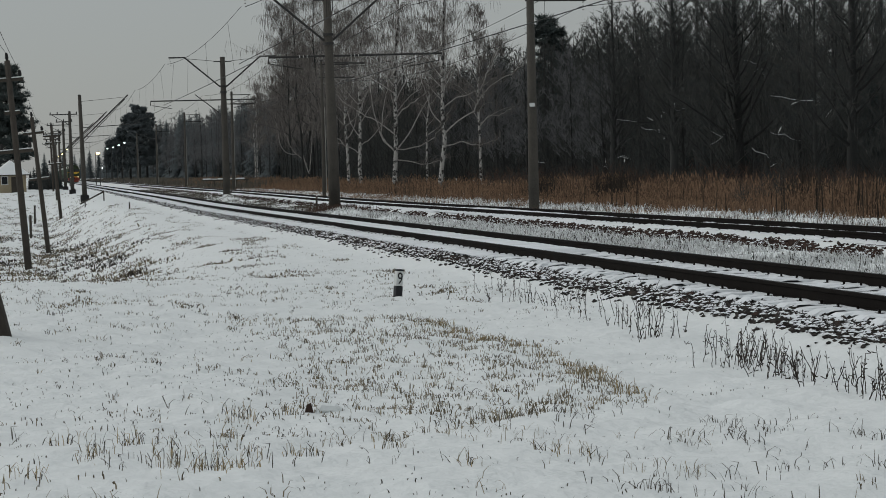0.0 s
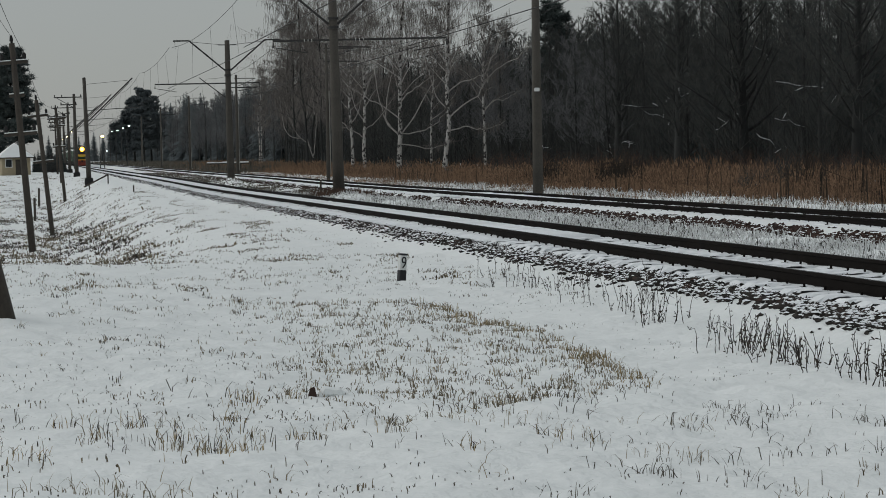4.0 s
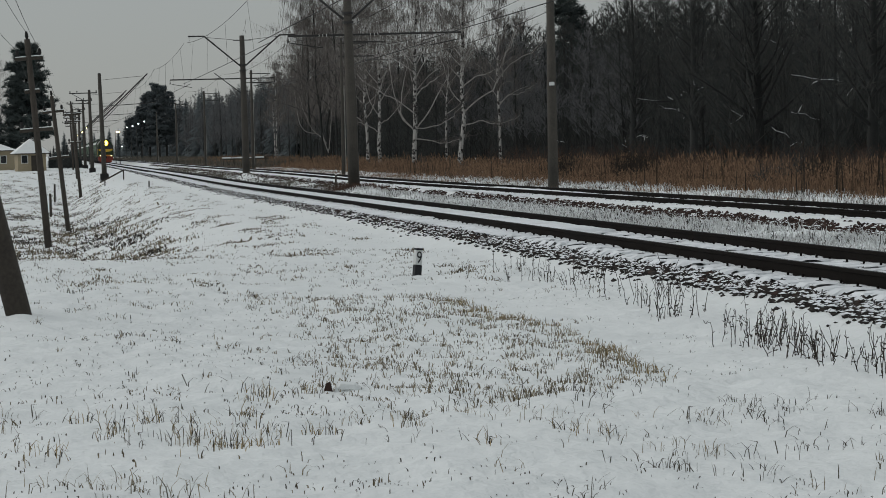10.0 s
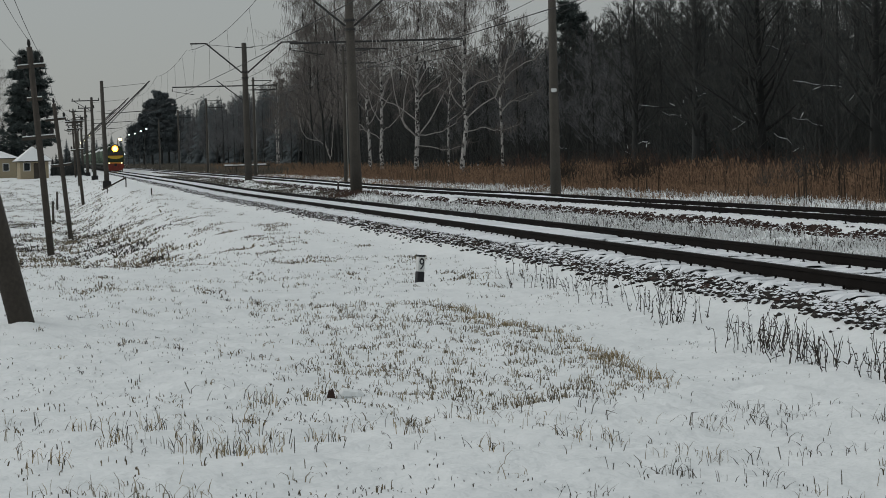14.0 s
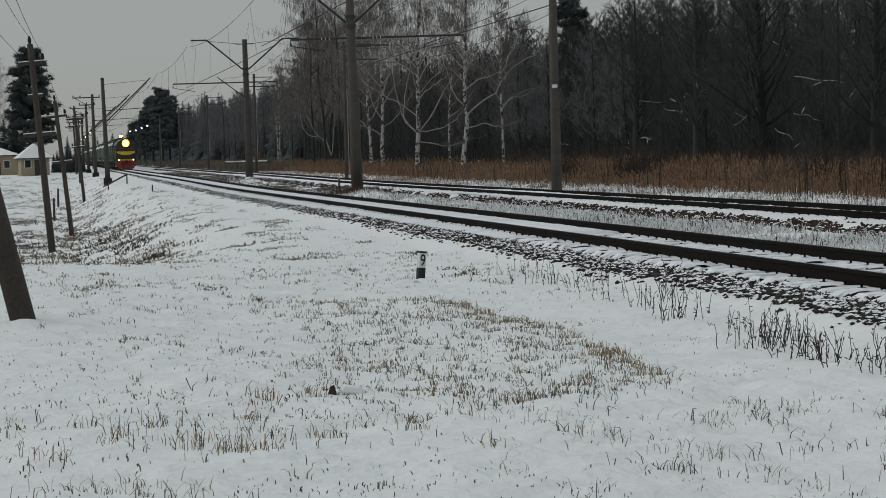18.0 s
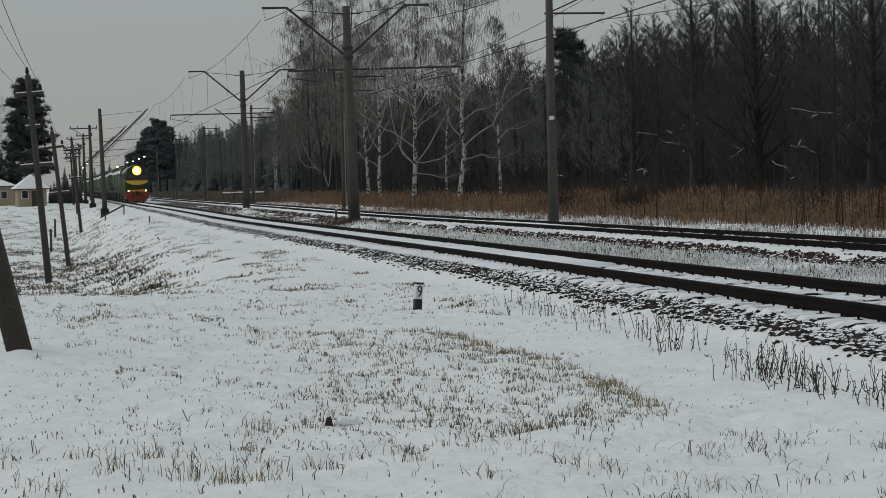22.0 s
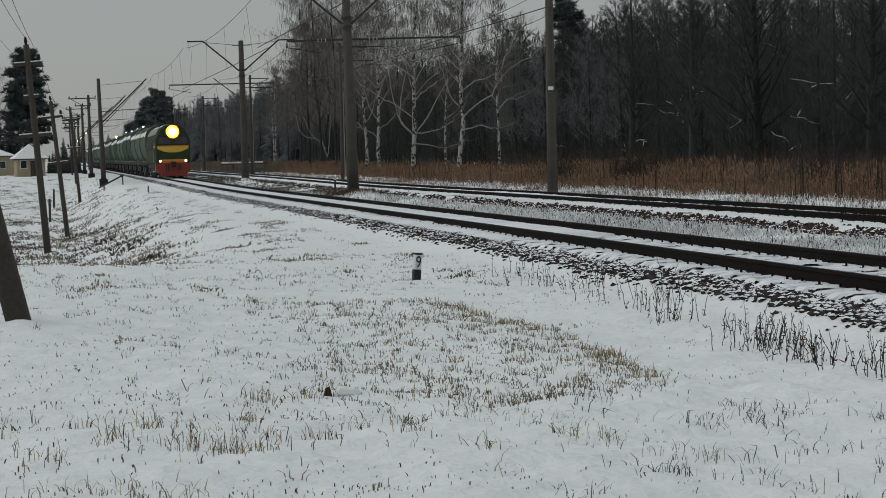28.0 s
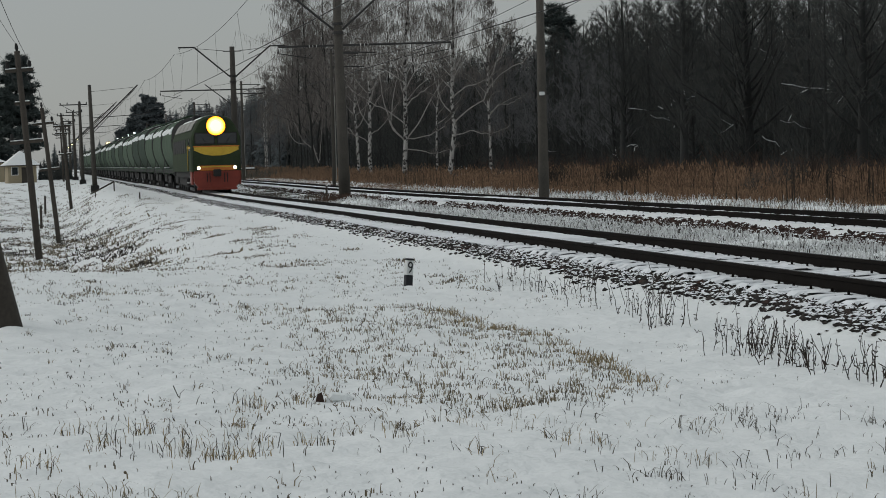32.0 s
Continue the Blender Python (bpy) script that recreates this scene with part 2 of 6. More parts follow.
# ---- mesh building ----
class Geo:
    """Vertices and faces of one part."""

    def __init__(self):
        self.v, self.f = [], []

    def add(self, verts, faces):
        k = len(self.v)
        self.v.extend(verts)
        self.f.extend(tuple(i + k for i in face) for face in faces)
        return self

    def box(self, x0, x1, y0, y1, z0, z1, m=None):
        vs = [(x, y, z) for z in (z0, z1) for y in (y0, y1) for x in (x0, x1)]
        if m:
            vs = [tuple(m @ Vector(c)) for c in vs]
        return self.add(vs, [(0, 2, 3, 1), (4, 5, 7, 6), (0, 1, 5, 4), (2, 6, 7, 3), (0, 4, 6, 2), (1, 3, 7, 5)])

    def slab(self, x0, x1, y0, y1, z0, z1, c=0.02):
        """A box with its edges chamfered by c."""
        vs, faces = [], []
        rings = ((z0, c), (z0 + c, 0), (z1 - c, 0), (z1, c))
        for z, e in rings:
            vs += [(x0 + e + c, y0 + e, z), (x1 - e - c, y0 + e, z), (x1 - e, y0 + e + c, z), (x1 - e, y1 - e - c, z),
                   (x1 - e - c, y1 - e, z), (x0 + e + c, y1 - e, z), (x0 + e, y1 - e - c, z), (x0 + e, y0 + e + c, z)]
        for r in range(3):
            faces += [(r * 8 + i, r * 8 + (i + 1) % 8, r * 8 + 8 + (i + 1) % 8, r * 8 + 8 + i) for i in range(8)]
        faces += [tuple(range(7, -1, -1)), tuple(range(24, 32))]
        return self.add(vs, faces)

    def tube(self, points, radii, n=6, caps=True):
        ps = [Vector(p) for p in points]
        rs = radii if hasattr(radii, "__len__") else [radii] * len(ps)
        vs, faces = [], []
        side = None
        for i, p in enumerate(ps):
            d = (ps[min(i + 1, len(ps) - 1)] - ps[max(i - 1, 0)]).normalized()
            ref = side if side else (Vector((1, 0, 0)) if abs(d.x) < 0.8 else Vector((0, 1, 0)))
            u = (ref - d * ref.dot(d)).normalized()
            side = u
            w = d.cross(u)
            for k in range(n):
                a = 2 * math.pi * k / n
                vs.append(tuple(p + (u * math.cos(a) + w * math.sin(a)) * rs[i]))
        for i in range(len(ps) - 1):
            faces += [(i * n + k, i * n + (k + 1) % n, (i + 1) * n + (k + 1) % n, (i + 1) * n + k) for k in range(n)]
        if caps:
            faces += [tuple(range(n - 1, -1, -1)), tuple(range((len(ps) - 1) * n, len(ps) * n))]
        return self.add(vs, faces)

    def prism(self, outline, y0, y1):
        """An outline in x and z drawn out along y."""
        n = len(outline)
        vs = [(x, y0, z) for x, z in outline] + [(x, y1, z) for x, z in outline]
        faces = [(i, n + i, n + (i + 1) % n, (i + 1) % n) for i in range(n)]
        return self.add(vs, faces + [tuple(range(n)), tuple(range(2 * n - 1, n - 1, -1))])

    def mesh(self, name, mat, smooth=False):
        me = bpy.data.meshes.new(name)
        me.from_pydata(self.v, [], self.f)
        me.materials.append(mat)
        if smooth:
            me.polygons.foreach_set("use_smooth", [True] * len(me.polygons))
        me.update()
        return me


def part(name, geo, mat, parent=None, label="", smooth=False, at=None):
    """One mesh object under a thing or under a part."""
    ob = new(name, geo if isinstance(geo, bpy.types.Mesh) else geo.mesh(name, mat, smooth))
    if parent:
        ob.parent = parent
    if at:
        ob.matrix_basis = at
    if label:
        tagged(ob, label)
    return ob


def thing(name, label, category, group="", kind="", at=None):
    ob = new(name)
    ob.empty_display_size = 0.3
    if at:
        ob.matrix_basis = at
    return tagged(ob, label, category, group, kind)


def smooth(a, b, x):
    t = min(1.0, max(0.0, (x - a) / (b - a)))
    return t * t * (3 - 2 * t)


# ---- plan: x across the line, y along it, z over the head of the near rails ----
TRACK_A, TRACK_B, GAUGE = 9.24, 16.6, 1.595


def grade(y):
    """The line climbs gently away from the camera."""
    return 0.0 if y < 80 else 0.00245 * (y - 80) * smooth(80, 150, y)


def streak(x, y, k=0):
    """Noise drawn out along the line, for mats of grass."""
    return noise.noise((x * 1.25, y * 0.28, 3.1 + k)) + 0.5 * noise.noise((x * 3.1, y * 0.7, 9.7 + k))


def wobble(x, y, s, k=0):
    return noise.noise((x * s, y * s, 7.3 + k))


PROFILE = [(-900, -0.4), (-60, -0.35), (-5, -0.30), (0, -0.28), (3, -0.42), (5.5, -0.50), (6.9, -0.46), (7.2, -0.42), (7.5, -0.33), (7.82, -0.212), (8.05, -0.183),
           (10.42, -0.183), (10.6, -0.21), (10.8, -0.25), (11.4, -0.40), (13, -0.42), (14.4, -0.38), (14.85, -0.30), (15.05, -0.185), (15.65, -0.165), (15.76, -0.208), (17.9, -0.208),
           (18.6, -0.34), (20, -0.42), (24, -0.36), (40, -0.3), (900, -0.3)]


DRIFTS = [(-0.35, 21.6, 0.30, 0.07), (12.7, 85, 0.9, 0.34), (12.9, 75, 0.7, 0.25), (12.9, 141, 0.8, 0.5), (12.4, 60, 0.6, 0.12), (11.7, 124, 0.6, 0.32)]


def ground_z(x, y):
    for (x0, z0), (x1, z1) in zip(PROFILE, PROFILE[1:]):
        if x <= x1:
            z = z0 + (z1 - z0) * (x - x0) / (x1 - x0)
            break
    else:
        z = -0.3
    # the ditch and low field on the near side, past the camera
    low = smooth(30, 64, y) * (1 - smooth(150, 285, y)) * (1 - smooth(0.2, 5.6, x))
    z -= (1.5 + 0.75 * smooth(75, 120, y)) * low
    rough = 0.018 if 7.9 < x < 10.5 else 0.03 if 7.5 < x < 18.2 else 0.09
    z += rough * wobble(x, y, 0.5) + 0.4 * rough * wobble(x, y, 1.9, 3)
    if x < 7.2 or 11 < x < 14.6 or x > 19:
        near = 1 - smooth(40, 70, y)
        z += 0.045 * wobble(x, y, 2.6, 5) + near * 0.026 * wobble(x, y, 6.5, 12)
    # small drifts beside the masts
    for cx, cy, w, h in DRIFTS:
        d = ((x - cx) / w) ** 2 + ((y - cy) / (w * 3)) ** 2
        if d < 6:
            z += h * math.exp(-d)
    return z + grade(y)


# ---- ground: one sheet of snow to the horizon ----
def spaced(edges):
    out = []
    for a, b, n in edges:
        out += [a + (b - a) * i / n for i in range(n)]
    return out + [edges[-1][1]]


def build_ground():
    xs = spaced([(-2500, -300, 8), (-300, -60, 12), (-60, -8, 26), (-8, -3, 14), (-3, 0, 34), (0, 7.2, 105), (7.2, 8.2, 16), (8.2, 10.4, 10), (10.4, 14.4, 36),
                 (14.4, 15.4, 18), (15.4, 15.8, 10), (15.8, 17.8, 7), (17.8, 24, 30), (24, 60, 24), (60, 400, 12), (400, 2500, 7)])
    ys = spaced([(-400, -20, 8), (-20, 6, 20), (6, 10, 16), (10, 20, 130), (20, 34, 130), (34, 45, 55), (45, 90, 110), (90, 200, 120), (200, 420, 60), (420, 1200, 30), (1200, 4000, 12)])
    nx = len(xs)
    verts = [(x, y, ground_z(x, y)) for y in ys for x in xs]
    faces = [(j * nx + i, j * nx + i + 1, (j + 1) * nx + i + 1, (j + 1) * nx + i) for j in range(len(ys) - 1) for i in range(nx - 1)]
    g = Geo()
    g.v, g.f = verts, faces
    ob = new("ground", g.mesh("ground", SNOW, True))
    return tagged(ob, "snow-covered field with low bank and ditch beside the railway", "ground", kind="structure")


ground = build_ground()


# ---- the two tracks ----
def rail_geo(x, y0, y1, step):
    """A rail: foot, web and head, along the grade."""
    outline = [(-0.075, -0.18), (0.075, -0.18), (0.075, -0.165), (0.012, -0.145), (0.010, -0.05), (0.036, -0.038), (0.037, -0.006), (0.030, 0.0),
               (-0.030, 0.0), (-0.037, -0.006), (-0.036, -0.038), (-0.010, -0.05), (-0.012, -0.145), (-0.075, -0.165)]
    ys = []
    y = y0
    while y < y1:
        ys.append(y)
        y += step if y < 200 else step * 4
    ys.append(y1)
    n = len(outline)
    g = Geo()
    g.v = [(x + a, yy, b + grade(yy)) for yy in ys for a, b in outline]
    g.f = [(j * n + i, j * n + (i + 1) % n, (j + 1) * n + (i + 1) % n, (j + 1) * n + i) for j in range(len(ys) - 1) for i in range(n)]
    g.f += [tuple(range(n - 1, -1, -1)), tuple(range((len(ys) - 1) * n, len(ys) * n))]
    return g


def railhead_geo(x, y0, y1):
    ys = [y0 + (y1 - y0) * i / 120 for i in range(121)]
    g = Geo()
    g.v = [(x + a, yy, 0.003 + grade(yy)) for yy in ys for a in (-0.022, 0.022)]
    g.f = [(2 * j, 2 * j + 1, 2 * j + 3, 2 * j + 2) for j in range(120)]
    return g


PITCH = 0.5435
rng = random.Random(4)


def sleeper_geo():
    """A timber sleeper."""
    o = [(-1.35, -0.40), (1.35, -0.40), (1.35, -0.20), (1.32, -0.183), (-1.32, -0.183), (-1.35, -0.20)]
    return Geo().prism(o, -0.125, 0.125)


def cap_geo(seed):
    """The snow that lies on a sleeper: three loaves, cut by the rails, each with a ragged lip towards the next crib."""
    r = random.Random(seed)
    g = Geo()
    for a, b in ((-1.44, -0.875), (-0.72, 0.72), (0.875, 1.44)):
        n = 5 if b - a < 0.6 else 11
        top = []
        for i in range(n + 1):
            x = a + (b - a) * i / n
            h = (-0.136 if abs(x) > 0.6 else -0.144) + r.uniform(-0.012, 0.012) - (0.06 if abs(x) > 1.42 else 0.02 if i in (0, n) else 0)
            lip = -0.018 if r.random() < 0.55 else -0.044
            for y, dz in ((-0.135, lip), (-0.10, 0), (0.10, 0.002), (0.33, -0.052)):
                top.append((x, y + r.uniform(-0.028, 0.028), h + dz))
        g.add(top, [(i * 4 + k, (i + 1) * 4 + k, (i + 1) * 4 + k + 1, i * 4 + k + 1) for i in range(n) for k in range(3)])
        g.add([top[0], top[1], top[2], top[3]], [(0, 1, 2, 3)])
        g.add([top[-1], top[-2], top[-3], top[-4]], [(0, 1, 2, 3)])
    return g


def clip_geo():
    """Rail fastenings: a bolt and clamp on either side of both rails."""
    g = Geo()
    for s in (-1, 1):
        for e in (-1, 1):
            x = s * GAUGE / 2 + e * 0.105
            g.box(x - 0.035, x + 0.035, -0.05, 0.05, -0.19, -0.158)
            g.tube([(x, 0, -0.16), (x, 0, -0.118)], 0.016, 5)
    return g


def full_cap_geo(seed):
    """Snow that fills the crib behind a sleeper up to its top, inside and outside the rails."""
    r = random.Random(seed)
    g = Geo()
    for a, b, level in ((-1.44, -0.87, -0.125), (-0.74, 0.74, -0.078), (0.87, 1.44, -0.125)):
        n = 2 if b - a < 0.6 else 5
        top = [(a + (b - a) * i / n, y, level + r.uniform(-0.010, 0.010) - (0.04 if i in (0, n) else 0) + dz) for i in range(n + 1) for y, dz in ((-0.20, -0.11), (-0.14, -0.010), (0.1, 0.0), (0.41, -0.004))]
        g.add(top, [(i * 4 + k, (i + 1) * 4 + k, (i + 1) * 4 + k + 1, i * 4 + k + 1) for i in range(n) for k in range(3)])
    return g


SLEEPER_MESH, CLIP_MESH = sleeper_geo().mesh("sleeper", SLEEPER), clip_geo().mesh("fastening", RAIL)
CAP_MESHES = [cap_geo(k).mesh("snow_cap", CRIB_SNOW) for k in range(9)]
FULL_MESHES = [full_cap_geo(k).mesh("snow_cap", CRIB_SNOW, True) for k in range(9)]


def ridge_geo(x, side, y0, y1):
    """Snow heaped against one side of a rail, broken at the fastenings."""
    g = Geo()
    n = int((y1 - y0) / 0.18)
    for i in range(n + 1):
        y = y0 + (y1 - y0) * i / n
        h = -0.148 + 0.028 * smooth(30, 50, y) + 0.022 * noise.noise((y * 1.3, x, side)) + 0.012 * noise.noise((y * 5.0, x, side)) - (0.008 if i % 3 == 0 else 0)
        for d, dz in ((0.02, 0.004), (0.075, 0.0), (0.15, -0.02), (0.24, -0.12)):
            g.v.append((x + side * d, y, h + dz + grade(y)))
    g.f = [(i * 4 + k, i * 4 + k + 1, i * 4 + 5 + k, i * 4 + 4 + k) for i in range(n) for k in range(3)]
    return g


def build_track(name, x, label, first, count):
    t = thing(name, label, "railway track", kind="structure")
    for s in (-1, 1):
        r = part("rail", rail_geo(x + s * GAUGE / 2, -40, 1400, 6), RAIL, t)
        part("running_surface", railhead_geo(x + s * GAUGE / 2, -20, 700), RAIL_TOP, r, "worn steel running surface")
        for e in (-1, 1):
            part("snow_ridge", ridge_geo(x + s * GAUGE / 2, e, 6, 190), CRIB_SNOW, r, "snow packed against the rail foot")
    rest_s, rest_c = Geo(), Geo()
    for i in range(900):
        y = 6 + i * PITCH
        m = pose(x + rng.uniform(-0.02, 0.02), y + rng.uniform(-0.02, 0.02), grade(y), 0, 0, rng.uniform(-0.8, 0.8))
        if first <= i < first + count:
            part("sleeper", SLEEPER_MESH, None, t, at=m)
            part("fastening", CLIP_MESH, None, t, at=m)
            filled = y > 36 or x > 12
            part("snow_cap", (FULL_MESHES if filled else CAP_MESHES)[rng.randrange(9)], None, t, at=pose(0, 0, rng.uniform(-0.004, 0.006) + (0.08 * smooth(50, 78, y) - 0.05 if x > 12 else 0) if filled else rng.uniform(-0.020, 0.010)) @ m)
        else:
            for src, dst in ((SLEEPER_MESH, rest_s), ((FULL_MESHES if y > 30 else CAP_MESHES)[i % 9], rest_c)):
                dst.add([tuple(m @ v.co) for v in src.vertices], [tuple(p.vertices) for p in src.polygons])
    tagged(part("far_sleepers", rest_s, SLEEPER, t), kind="stuff")
    tagged(part("far_snow_caps", rest_c, CRIB_SNOW, t), kind="stuff")
    return t


build_track("track_near", TRACK_A, "railway track with dark rails and snow between tarred timber sleepers", 20, 200)
build_track("track_far", TRACK_B, "second railway track with dark rails half buried in snow", 45, 90)


# ---- ballast: stones that show through the snow on the shoulders ----
def stones(name, label, mat, count, y0, y1, place, size, seed, capped=0.0):
    """Crushed stones; a share of them carries a cap of snow."""
    r = random.Random(seed)
    g, caps = Geo(), Geo()
    for _ in range(count):
        y = y0 * (y1 / y0) ** r.random()
        x = place(r)
        if wobble(x * 2.2, y * 1.0, 0.8, seed) < -0.42 + 0.35 * r.random():
            continue
        k = size * r.uniform(0.5, 1.3)
        z = ground_z(x, y)
        vs, tilt = [], r.uniform(-0.8, 0.8)
        for a, b, c in ((1, 0, 0), (-1, 0, 0), (0, 1, 0), (0, -1, 0), (0, 0, 1), (0, 0, -1)):
            e = r.uniform(0.6, 1.1) * k
            vs.append((x + a * e * 1.25 + r.uniform(-.3, .3) * k, y + b * e * 1.3 + a * tilt * k, z + 0.20 * k + c * e * 0.85))
        g.add(vs, [(0, 2, 4), (2, 1, 4), (1, 3, 4), (3, 0, 4), (2, 0, 5), (1, 2, 5), (3, 1, 5), (0, 3, 5)])
        if r.random() < capped:
            w, top = k * r.uniform(0.7, 1.1), z + 0.74 * k
            sx, sy = x + r.uniform(-0.2, 0.4) * k, y + r.uniform(0.4, 1.0) * k
            ring = [(sx + w * math.cos(q), sy + 1.4 * w * math.sin(q), top + r.uniform(-0.12, 0.12) * k) for q in (0.3, 1.4, 2.5, 3.6, 4.6, 5.6)]
            caps.add(ring + [(sx, sy, top + 0.38 * k)], [(i, (i + 1) % 6, 6) for i in range(6)])
    if caps.f:
        tagged(new(name + "_snow", caps.mesh(name + "_snow", CRIB_SNOW, True)), "small caps of snow lying on the ballast stones", "snow", kind="stuff")
    return tagged(new(name, g.mesh(name, mat)), label, "ballast", kind="stuff")


stones("ballast_near", "dark crushed-stone ballast with snow caps on the shoulder", STONE, 30000, 9, 330,
       lambda r: 7.73 + r.gauss(0, 0.085), 0.036, 2, 0.2)
stones("ballast_edge", "scattered dark stones under snow along the foot of the ballast", STONE, 5000, 9, 200,
       lambda r: 7.62 + r.gauss(0, 0.11), 0.036, 6, 0.75)
stones("ballast_rusty", "rust-brown stones lying in patches on the ballast shoulder", RED_STONE, 1500, 9, 120,
       lambda r: 7.71 + r.gauss(0, 0.06), 0.042, 8, 0.1)
stones("ballast_cribs", "dark crushed stone scattered between the snowy sleepers", STONE, 2600, 9, 260,
       lambda r: r.uniform(7.80, 10.70), 0.024, 3)
stones("ballast_far", "rust-brown crushed stone on the shoulder of the far track", RED_STONE, 42000, 15, 330,
       lambda r: 14.82 + r.gauss(0, 0.095), 0.044, 5, 0.06)

# ---- grass, weeds and reeds ----
def blade(g, x, y, z, h, w, lean, ang, r):
    """A grass blade: a straight stalk, a curved leaf, or one broken over."""
    dx, dy = math.cos(ang) * lean * h, math.sin(ang) * lean * h
    s, k, kind = w * 0.5, r.uniform(0.1, 0.4), r.random()
    top = z + h * max(0.25, 1 - 0.3 * lean)
    if kind < 0.4:
        g.add([(x - s, y, z - 0.03), (x + s, y, z - 0.03), (x + dx * 0.55 + s * 0.8, y + dy * 0.55, z + (top - z) * 0.55), (x + dx * 0.55 - s * 0.8, y + dy * 0.55, z + (top - z) * 0.55),
               (x + dx, y + dy, top)], [(0, 1, 2, 3), (3, 2, 4)])
        return
    if kind < 0.50:
        # broken over: the tip hangs or lies to one side
        q = r.uniform(0.4, 0.8)
        ax, ay, az = x + dx * 0.4, y + dy * 0.4, z + h * q
        tx, ty, tz = ax + r.choice((-1, 1)) * h * r.uniform(0.3, 0.8), ay + r.gauss(0, 0.2) * h, az - h * r.uniform(-0.15, 0.4)
        g.add([(x - s, y, z - 0.03), (x + s, y, z - 0.03), (ax + s, ay, az), (ax - s, ay, az - s), (tx, ty, tz)], [(0, 1, 2, 3), (3, 2, 4)])
        return
    ax, ay, az = x + dx * k * 0.6, y + dy * k * 0.6, z + h * 0.45
    bx, by, bz = x + dx * (k + 0.25), y + dy * (k + 0.25), z + h * 0.8
    g.add([(x - s, y, z - 0.03), (x + s, y, z - 0.03), (ax + s * 0.9, ay, az), (ax - s * 0.9, ay, az), (bx + s * 0.6, by, bz), (bx - s * 0.6, by, bz),
           (x + dx, y + dy, z + h * (1 - 0.35 * lean))], [(0, 1, 2, 3), (3, 2, 4, 5), (5, 4, 6)])


def inside(poly, x, y):
    c = False
    for (x0, y0), (x1, y1) in zip(poly, poly[1:] + poly[:1]):
        if (y0 > y) != (y1 > y) and x < (x1 - x0) * (y - y0) / (y1 - y0) + x0:
            c = not c
    return c


def grass(name, label, mat, count, area, keep, h, w, lean, seed, tuft=5, spread=0.06):
    """Tufts strewn over an area (x0, x1, y0, y1) where keep(x, y, r) holds; y is spread evenly in depth ratio."""
    r = random.Random(seed)
    g = Geo()
    x0, x1, y0, y1 = area
    for _ in range(count):
        y = y0 * (y1 / y0) ** r.random()
        x = x0 + (x1 - x0) * r.random()
        if not keep(x, y, r):
            continue
        for _ in range(r.randint(1, tuft)):
            bx, by = x + r.gauss(0, spread), y + r.gauss(0, spread)
            blade(g, bx, by, ground_z(bx, by), h * (0.35 + 1.0 * r.random() ** 1.6), w * r.uniform(0.5, 1.4), r.uniform(0.05, lean), r.uniform(0, 6.28), r)
    return tagged(new(name, g.mesh(name, mat)), label, "grass", kind="stuff")


PATCH = [(2.2, 26.6), (4.70, 26), (5.06, 23.1), (5.06, 19.2), (4.84, 15.9), (4.21, 15.2), (3.61, 14.55), (3.04, 13.95), (2.5, 13.6), (2.15, 14.4), (1.9, 15.0), (1.5, 15.4), (1.7, 17.4), (2.3, 18.4), (2.4, 21)]
EDGE = [(3.9, 25.2), (4.75, 25.9), (5.08, 22.8), (5.1, 19.2), (4.84, 15.8), (4.55, 16.2), (4.82, 19), (4.75, 22.0), (4.3, 24.4)]


def thick(x, y):
    """The patch thins out towards the field."""
    return 0.35 + 0.65 * smooth(1.5, 3.2, x - 0.06 * (y - 14) + 0.5 * wobble(x, y, 0.6, 44))


def bare(x, y):
    """Clean snow beside the patch, where the field grass stays thin."""
    return smooth(2.4, 3.6, x) * (1 - smooth(24, 27, y))


grass("patch_grass", "short dry grass stubble poking through thin snow", GRASS, 5200, (1.4, 5.2, 13.4, 27),
      lambda x, y, r: inside(PATCH, x, y) and r.random() < thick(x, y) and 0.35 * wobble(x, y, 0.9, 9) + 0.9 * wobble(x, y, 4.6, 29) > -0.30 + 0.8 * r.random(), 0.060, 0.0062, 1.6, 11, 4, 0.026)
grass("patch_green_grass", "dull green grass among the dry stubble", GRASS_GREEN, 3300, (1.4, 5.2, 13.4, 27),
      lambda x, y, r: inside(PATCH, x, y) and r.random() < thick(x, y) and 0.4 * wobble(x, y, 1.3, 19) + 0.9 * wobble(x, y, 5.2, 20) > -0.15 + 0.7 * r.random(), 0.056, 0.0066, 1.6, 61, 5, 0.024)
grass("edge_grass", "denser straw-coloured grass along the edge of a bare patch", GRASS_GOLD, 1500, (3.6, 5.2, 15.4, 26),
      lambda x, y, r: inside(EDGE, x, y) and wobble(x, y, 1.5, 39) > -0.35 + 0.5 * r.random(), 0.075, 0.0058, 1.6, 12, 7, 0.04)
grass("edge_stalks", "dark stalks along the edge of the bare patch", GRASS_GREEN, 700, (3.6, 5.2, 15.4, 26),
      lambda x, y, r: inside(EDGE, x, y) and wobble(x, y, 2.5, 49) > -0.3 + 0.5 * r.random(), 0.062, 0.0062, 1.5, 52, 5, 0.035)
grass("field_grass", "sparse dull green grass blades in the snowy field", GRASS_GREEN, 6500, (-3.5, 7.0, 10.5, 40),
      lambda x, y, r: wobble(x, y, 0.55, 2) + 0.7 * wobble(x, y, 2.2, 4) > 0.10 + 0.5 * r.random() + 0.25 * bare(x, y) - 0.25 * smooth(24, 30, y), 0.050, 0.0070, 1.7, 13, 5, 0.035)
